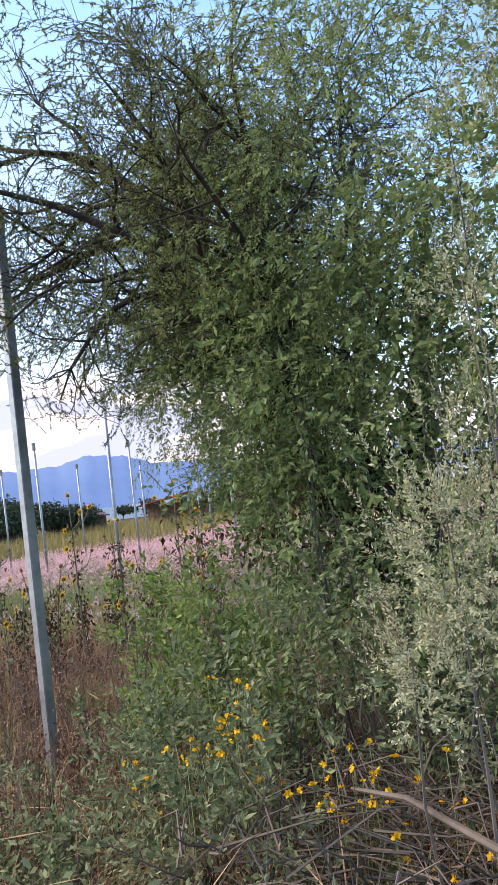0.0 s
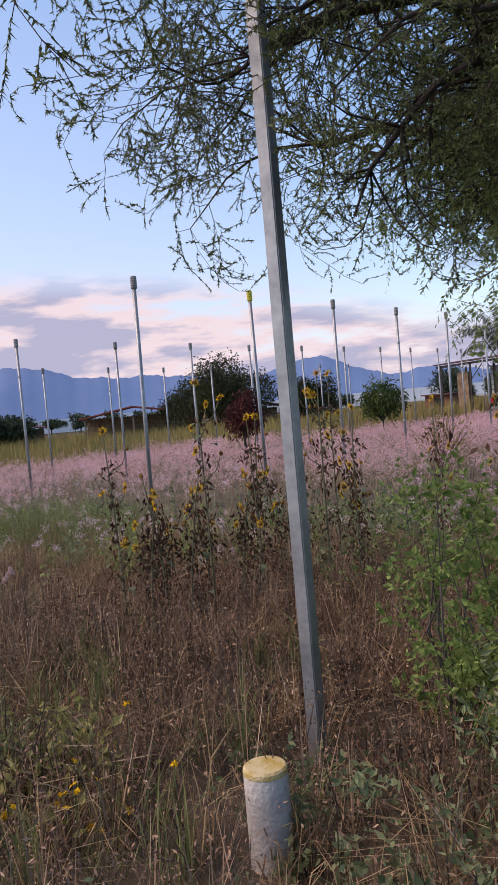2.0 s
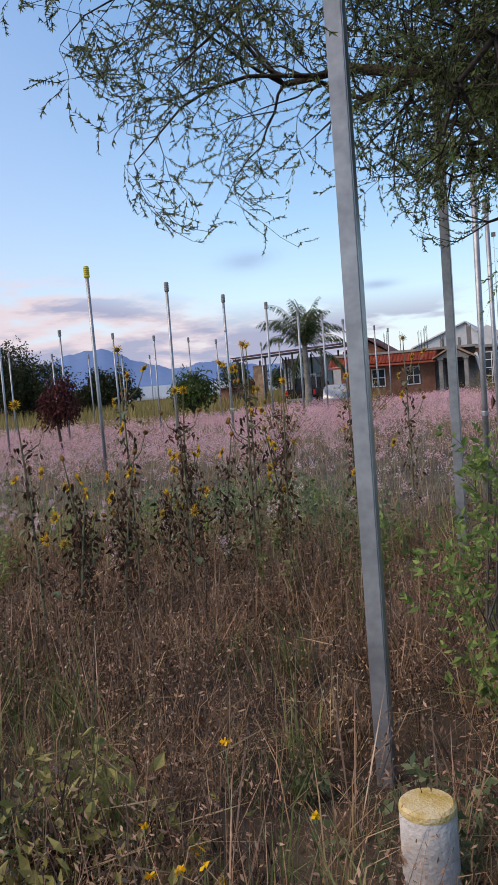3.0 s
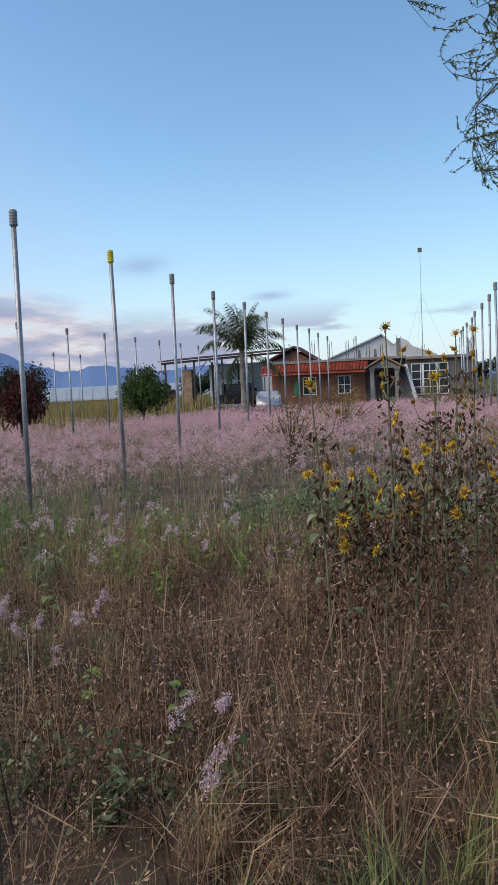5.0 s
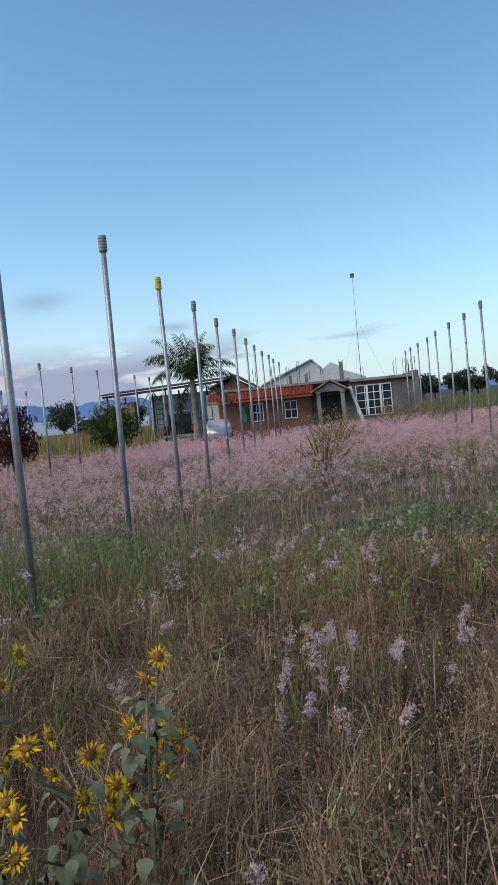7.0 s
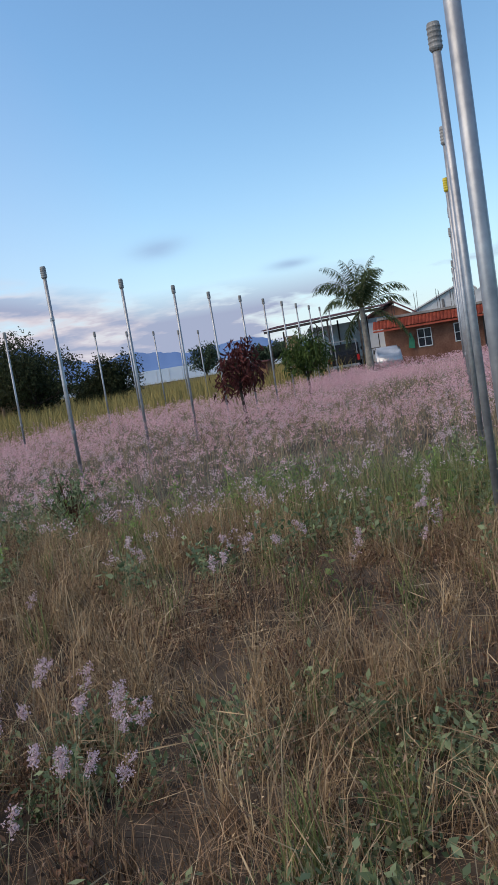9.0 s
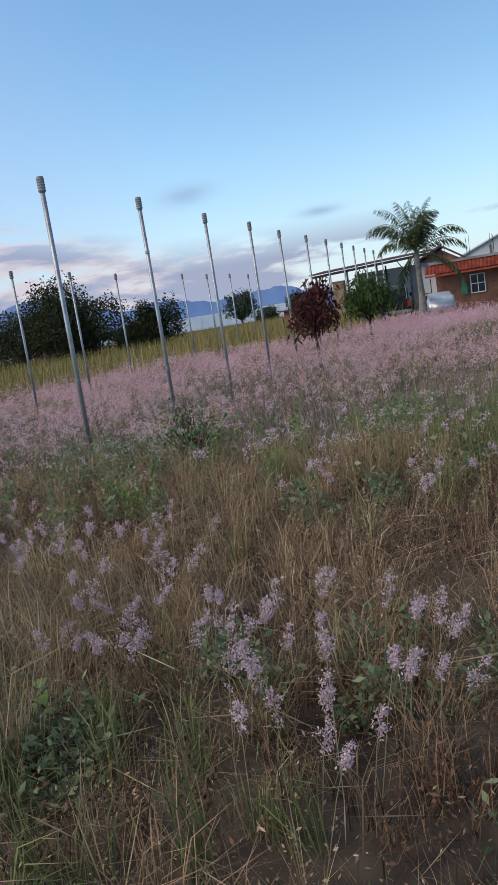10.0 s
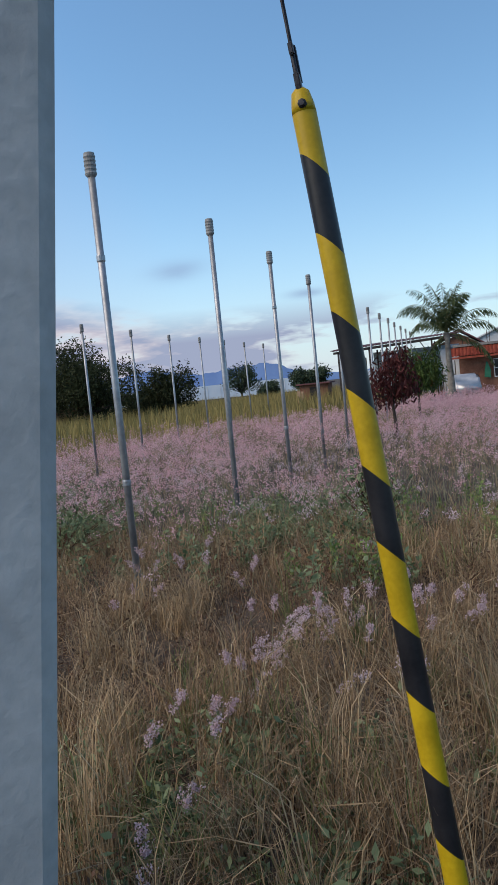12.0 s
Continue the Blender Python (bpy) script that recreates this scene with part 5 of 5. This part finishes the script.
def meadow():
    east = lambda x: np.clip((x - 1.6) / 1.8, 0, 1)
    brown = lambda x, y: clear_path(x, y) * np.clip(1.5 - (y - 4.5) / 4, 0.25, 1) * np.clip(2.4 * patchy(x, y, 2.2, 5) - 0.65, 0.04, 1)
    P = spread(90000, -10, 12, 0.7, 9.5, brown, 1.3)
    V, F, _ = blades(P, rng.uniform(0.08, 0.36, len(P)) * (0.25 + 1.15 * patchy(P[:, 0], P[:, 1], 2.2, 5)), rng.uniform(0.002, 0.006, len(P)), 2.0)
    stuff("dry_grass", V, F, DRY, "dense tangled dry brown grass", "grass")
    # arching straw, golden to the west of the sunflowers
    C = spread(5600, -11, 9, 1.0, 8.2, lambda x, y: clear_path(x, y) * np.clip(2.2 * patchy(x, y, 1.5, 22) - 0.45, 0.03, 1) * (1 - 0.85 * east(x)) * np.clip((y - 1.3 - 0.8 * patchy(x, y, 1.2, 23)) / 0.9, 0.12, 1), 1.05)
    V, F = tufts(C, 34, 0.40, 0.0045, 0.75, 1.5, 0.05)
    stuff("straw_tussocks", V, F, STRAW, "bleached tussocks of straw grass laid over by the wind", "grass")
    C = spread(3600, -9, 10, 0.95, 7.5, lambda x, y: clear_path(x, y) * np.clip(2.0 * patchy(x, y, 1.9, 25) - 0.4, 0.03, 1), 1.3)
    V, F = tufts(C, 30, 0.30, 0.0045, 1.0, 1.2, 0.05)
    stuff("dry_tussocks", V, F, DRY, "tangled dry tussocks in the field", "grass")
    # rusty dried weeds, thick between the sunflowers and the marker
    C = spread(4300, 0.2, 10.0, 1.5, 7.6, lambda x, y: clear_path(x, y) * np.clip(2.0 * patchy(x, y, 1.3, 33) - 0.25, 0.05, 1) * (0.12 + 0.88 * east(x)) * np.clip(8.0 - x, 0.08, 1), 1.1)
    V, F = weed_clumps(C, 8, 8, 0.48, 0.26, 0.020, 0.34)
    stuff("rusty_weeds", V, F, RUST, "rust-brown dried weeds with seed heads", "weeds")
    C = spread(1500, -9.0, 10.0, 1.4, 8.5, lambda x, y: clear_path(x, y) * np.clip(2.2 * patchy(x, y, 1.1, 35) - 0.6, 0.02, 1), 1.1)
    V, F = weed_clumps(C, 7, 8, 0.40, 0.16, 0.026, 0.4)
    stuff("dark_weeds", V, F, DEADLEAF, "dark shrivelled weeds among the grass", "weeds")
    C = spread(900, -9.0, 9.0, 1.3, 7.5, lambda x, y: clear_path(x, y) * np.clip(2.2 * patchy(x, y, 1.2, 37) - 0.7, 0.02, 1), 1.1)
    V, F = weed_clumps(C, 8, 10, 0.45, 0.14, 0.015)
    stuff("pale_weeds", V, F, STRAW, "bleached seeding weeds among the grass", "weeds")
    V, F = crumbs(110000, -8, 11, 0.9, 9.5, 0.40, 0.017, brown)
    stuff("grass_litter", V, F, RUST, "dry brown leaf and seed litter caught in the grass", "litter")
    V, F = crumbs(70000, -9, 11, 0.9, 9.5, 0.45, 0.014, brown)
    stuff("pale_litter", V, F, STRAW, "bleached bits of leaf and seed in the grass", "litter")
    # stalks lying and leaning across each other
    P = spread(15000, -8, 10, 0.9, 7.5, lambda x, y: clear_path(x, y) * (0.15 + 0.85 * patchy(x, y, 1.4, 29)), 1.4)
    P[:, 2] += rng.uniform(0.04, 0.32, len(P))
    D = unit(len(P)) * [1, 1, 0.5]
    D /= np.linalg.norm(D, axis=1, keepdims=True)
    V, F = flecks(P, rng.uniform(0.08, 0.32, len(P)), 0.018, D)
    stuff("fallen_stalks", V, F, STRAW, "broken dry stalks lying across the grass", "stalks")
    # leafy weeds before the pink grass, thicker round the western posts
    C = spread(2700, -13, 11, 5.0, 11.5, lambda x, y: np.clip(patchy(x, y, 0.9, 81) * 2.2 - 0.75 + 0.5 * (x < -5.5), 0, 1) * np.exp(-((y - 7.4 - 1.2 * np.clip(x, 0, 1)) / 1.8) ** 2))
    V, F = weed_clumps(C, 8, 9, 0.46, 0.18, 0.050, 0.5)
    stuff("leafy_weeds", V, F, WEED, "knee-high leafy green weeds before the pink grass", "weeds")
    C = spread(700, -13, 11, 5.6, 10.0, lambda x, y: np.clip(patchy(x, y, 0.8, 83) * 2.2 - 0.9, 0, 1))
    V, F = weed_clumps(C, 7, 10, 0.5, 0.16, 0.042, 0.45)
    stuff("fresh_weeds", V, F, BRIGHT, "fresh green leafy weeds before the pink grass", "weeds")
    C = spread(110, -6.8, -3.1, 1.3, 3.4, lambda x, y: 0.2 + 0.8 * patchy(x, y, 1.6, 27))
    V, F = tufts(C, 40, 0.58, 0.004, 0.35, 0.7, 0.05)
    stuff("tall_straw", V, F, STRAW, "tall standing straw grass near the utility pole", "grass")
    C = spread(2000, -9, 11, 0.75, 9.0, lambda x, y: np.clip(patchy(x, y, 1.1, 45) * 2.0 - 0.85 + 0.9 * (x < 3.6) * (y < 2.4) * patchy(x, y, 1.7, 46), 0, 1), 1.5)
    V, F = tufts(C, 26, 0.36, 0.0055, 0.6, 0.8, 0.04)
    stuff("green_tussocks", V, F, GREENG, "fresh green tussocks near the path", "grass")
    C = spread(1500, -7, 11, 0.85, 3.2, lambda x, y: np.clip(patchy(x, y, 1.3, 61) * 2.2 - 0.95 + 0.35 * (x < -0.5) * (y < 2.2) + 0.3 * (x > 5), 0, 1))
    V, F = weed_clumps(C, 7, 11, 0.26, 0.18, 0.042, 0.45)
    stuff("ground_weeds", V, F, WEED, "low leafy grey-green weeds in the grass", "weeds")
    P = spread(16000, -16, 14, 5.5, 13, lambda x, y: np.clip(1.25 - np.abs(y - 8.3) / 3.2, 0, 1) * (0.15 + 0.85 * patchy(x, y, 0.8, 50)))
    V, F, _ = blades(P, rng.uniform(0.25, 0.6, len(P)), rng.uniform(0.004, 0.008, len(P)), 0.9)
    stuff("grey_green_grass", V, F, GREYG, "tall grey-green grass band before the pink grass", "grass")


def plumes(P, T, lean, n, length, size, spread_r, tufted=6):
    """Open seed plumes: fluffy spikelets bunched on short side branches round the top of each stem."""
    k = len(P)
    f = rng.uniform(0.5, 1.35, (k, 1, 1))
    length = length * f
    axis = np.stack([lean[:, 0], lean[:, 1], np.ones(k)], 1)
    axis /= np.linalg.norm(axis, axis=1, keepdims=True)
    t = rng.uniform(0, 1, (k, tufted, 1))
    r = spread_r * f * (0.35 + np.sin(t * math.pi)) * 0.9
    knots = T[:, None] - axis[:, None] * length * (1 - t) + rng.normal(0, 1, (k, tufted, 3)) * r * [1, 1, 0.5] + np.stack([lean[:, 0], lean[:, 1], -0.3 * np.ones(k)], 1)[:, None] * (t ** 2) * length * 0.35
    m = max(n // tufted, 1)
    Q = np.repeat(knots.reshape(-1, 3), m, 0) + rng.normal(0, 0.30 * spread_r + 0.25 * size, (k * tufted * m, 3))
    D = np.repeat(axis, tufted * m, 0) * 0.6 + unit(len(Q)) * 0.9
    D /= np.linalg.norm(D, axis=1, keepdims=True)
    return flecks(Q, rng.uniform(size * 0.6, size * 1.3, len(Q)), 0.6, D)


def pink_grass():
    zone = lambda x, y: np.clip((y - 6.7 - 2.6 * np.clip((x + 1.5) / 3, 0, 1) - 2.2 * patchy(x, x * 0, 0.35, 70) + 0.16 * np.clip(-x, 0, 8)) / 1.8, 0, 1) * np.clip(2.6 * patchy(x, y, 0.42, 71) - 0.3, 0.12, 1) * np.clip(2.2 * patchy(x, y, 1.0, 74) - 0.25, 0.12, 1) * (1 - 0.85 * np.clip((y - 21 - 0.9 * (x + 14)) / 5, 0, 1) * (x < -7))
    for name, cnt, x0, x1, y0, y1, tall, n, tufted, length, size, sr, w in (("pink_grass", 13500, -15, 12, 5.6, 16, 1.0, 28, 7, 0.16, 0.019, 0.032, 0.004), ("pink_grass", 26000, -20, 13, 16, 30, 0.85, 12, 6, 0.18, 0.036, 0.05, 0.006), ("pink_grass", 24000, -22, 14, 30, 42, 0.55, 6, 6, 0.16, 0.07, 0.08, 0.01)):
        P = spread(cnt, x0, x1, y0, y1, zone)
        h = tall * rng.uniform(0.45, 0.88, len(P)) * (0.72 + 0.5 * patchy(P[:, 0], P[:, 1], 0.5, 72))
        lean = rng.normal(0, 0.22, (len(P), 2)) + [0.16, 0.0]
        T = P + np.concatenate([lean * h[:, None], h[:, None]], 1)
        V, F = plumes(P, T, lean, n, length, size, sr, tufted)
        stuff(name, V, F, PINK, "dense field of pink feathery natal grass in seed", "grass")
        S, G, _ = blades(P, h * 0.85, w, 0.35)
        stuff("grass_stems", S, G, GREYG, "grey-green stems under the pink plumes", "grass")
        U = spread(int(cnt * 1.3), x0, x1, y0, y1, lambda x, y: np.clip((y - 6) / 2, 0, 1) * (0.4 + 0.6 * patchy(x, y, 0.4, 73)))
        S, G, _ = blades(U, tall * rng.uniform(0.22, 0.55, len(U)), w * 1.6, 1.1)
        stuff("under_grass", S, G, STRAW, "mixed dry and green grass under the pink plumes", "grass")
    # single pale plumes close to the path, in loose groups: x, y, how many
    groups = ((2.8, 3.95, 14), (2.2, 3.7, 10), (2.35, 3.05, 4), (1.15, 4.4, 4), (1.7, 7.3, 12), (2.7, 6.9, 12), (0.1, 7.6, 8), (3.4, 6.5, 8), (-4.25, 4.2, 14), (-3.45, 2.85, 14), (-3.0, 3.05, 10), (-2.5, 2.85, 20), (-2.1, 2.2, 16), (-1.65, 2.35, 12), (-2.2, 1.75, 5), (-2.2, 4.95, 8), (-4.85, 3.25, 20), (-3.65, 4.25, 14), (-3.2, 3.0, 8), (-6.1, 5.45, 18), (-4.5, 1.85, 4), (-4.75, 4.25, 8), (-4.95, 2.5, 5), (2.2, 4.1, 10), (3.75, 2.65, 6), (-0.8, 5.6, 14))
    P = np.concatenate([np.stack([rng.normal(x, 0.16 + 0.03 * y, n), rng.normal(y, 0.14 + 0.03 * y, n), np.zeros(n)], 1) for x, y, n in ((x, y, max(3, int(n * 0.75))) for x, y, n in groups)])
    P = P[P[:, 1] > 1.35]
    P[:, 2] = ground_z(P[:, 0], P[:, 1])
    h = rng.uniform(0.3, 0.58, len(P))
    lean = rng.normal(0, 0.28, (len(P), 2)) + [0.12, 0.0]
    T = P + np.concatenate([lean * h[:, None], h[:, None]], 1)
    V, F = plumes(P, T, lean, 220, 0.13, 0.011, 0.014, 20)
    stuff("seed_plumes", V, F, LILAC, "pale lilac feathery grass plumes near the path", "grass")
    s = Soup()
    for p, t in zip(P, T):
        s.tube([p, p * 0.45 + t * 0.55 + [0, 0, 0.03], t], [0.002, 0.0016, 0.001], 3)
    tagged(s.link("plume_stems", GREYG), "thin stems of the feathery grass plumes", "grass", kind="stuff")
    P = spread(2600, -14, 11, 4.6, 15, lambda x, y: np.clip((y - 4.6) / 2, 0, 1) * np.clip(patchy(x, y, 0.8, 77) * 1.8 - 0.55, 0, 1))
    h = rng.uniform(0.4, 0.75, len(P))
    lean = rng.normal(0, 0.2, (len(P), 2)) + [0.1, 0.0]
    T = P + np.concatenate([lean * h[:, None], h[:, None]], 1)
    V, F = plumes(P, T, lean, 50, 0.11, 0.017, 0.03, 10)
    stuff("pale_plumes", V, F, LILAC, "whitish pink fluffy plumes dotted over the field", "grass")
    # blue-green grass clump and far yellow field
    P = spread(5200, -2.6, 1.6, 6.0, 8.6, lambda x, y: np.exp(-(((x + 0.3) / 1.5) ** 2 + ((y - 7.2) / 1.0) ** 2)))
    V, F, _ = blades(P, rng.uniform(0.4, 0.75, len(P)), 0.006, 0.3)
    stuff("tall_green_grass", V, F, GREENG, "clump of tall green grass blades", "grass")
    far = lambda x, y: np.clip((y - 25 - 0.9 * np.clip(x + 14, -40, 40)) / 4, 0, 1) * np.clip((-x - 5 + (y - 40) * 0.1) / 5, 0, 1)
    P = spread(42000, -60, 0, 18, 95, far)
    V, F, _ = blades(P, rng.uniform(0.75, 1.5, len(P)), rng.uniform(0.03, 0.06, len(P)), 0.3)
    stuff("yellow_field", V, F, YELLOWG, "tall yellowing weeds at the far side of the field", "grass")
    P = spread(16000, 8, 60, 24, 110, lambda x, y: np.clip((x - 9) / 3, 0, 1))
    V, F, _ = blades(P, rng.uniform(0.4, 0.8, len(P)), rng.uniform(0.03, 0.07, len(P)), 0.3)
    stuff("crop_field", V, F, GREENG, "green crop field beyond the posts", "field")


meadow()
pink_grass()
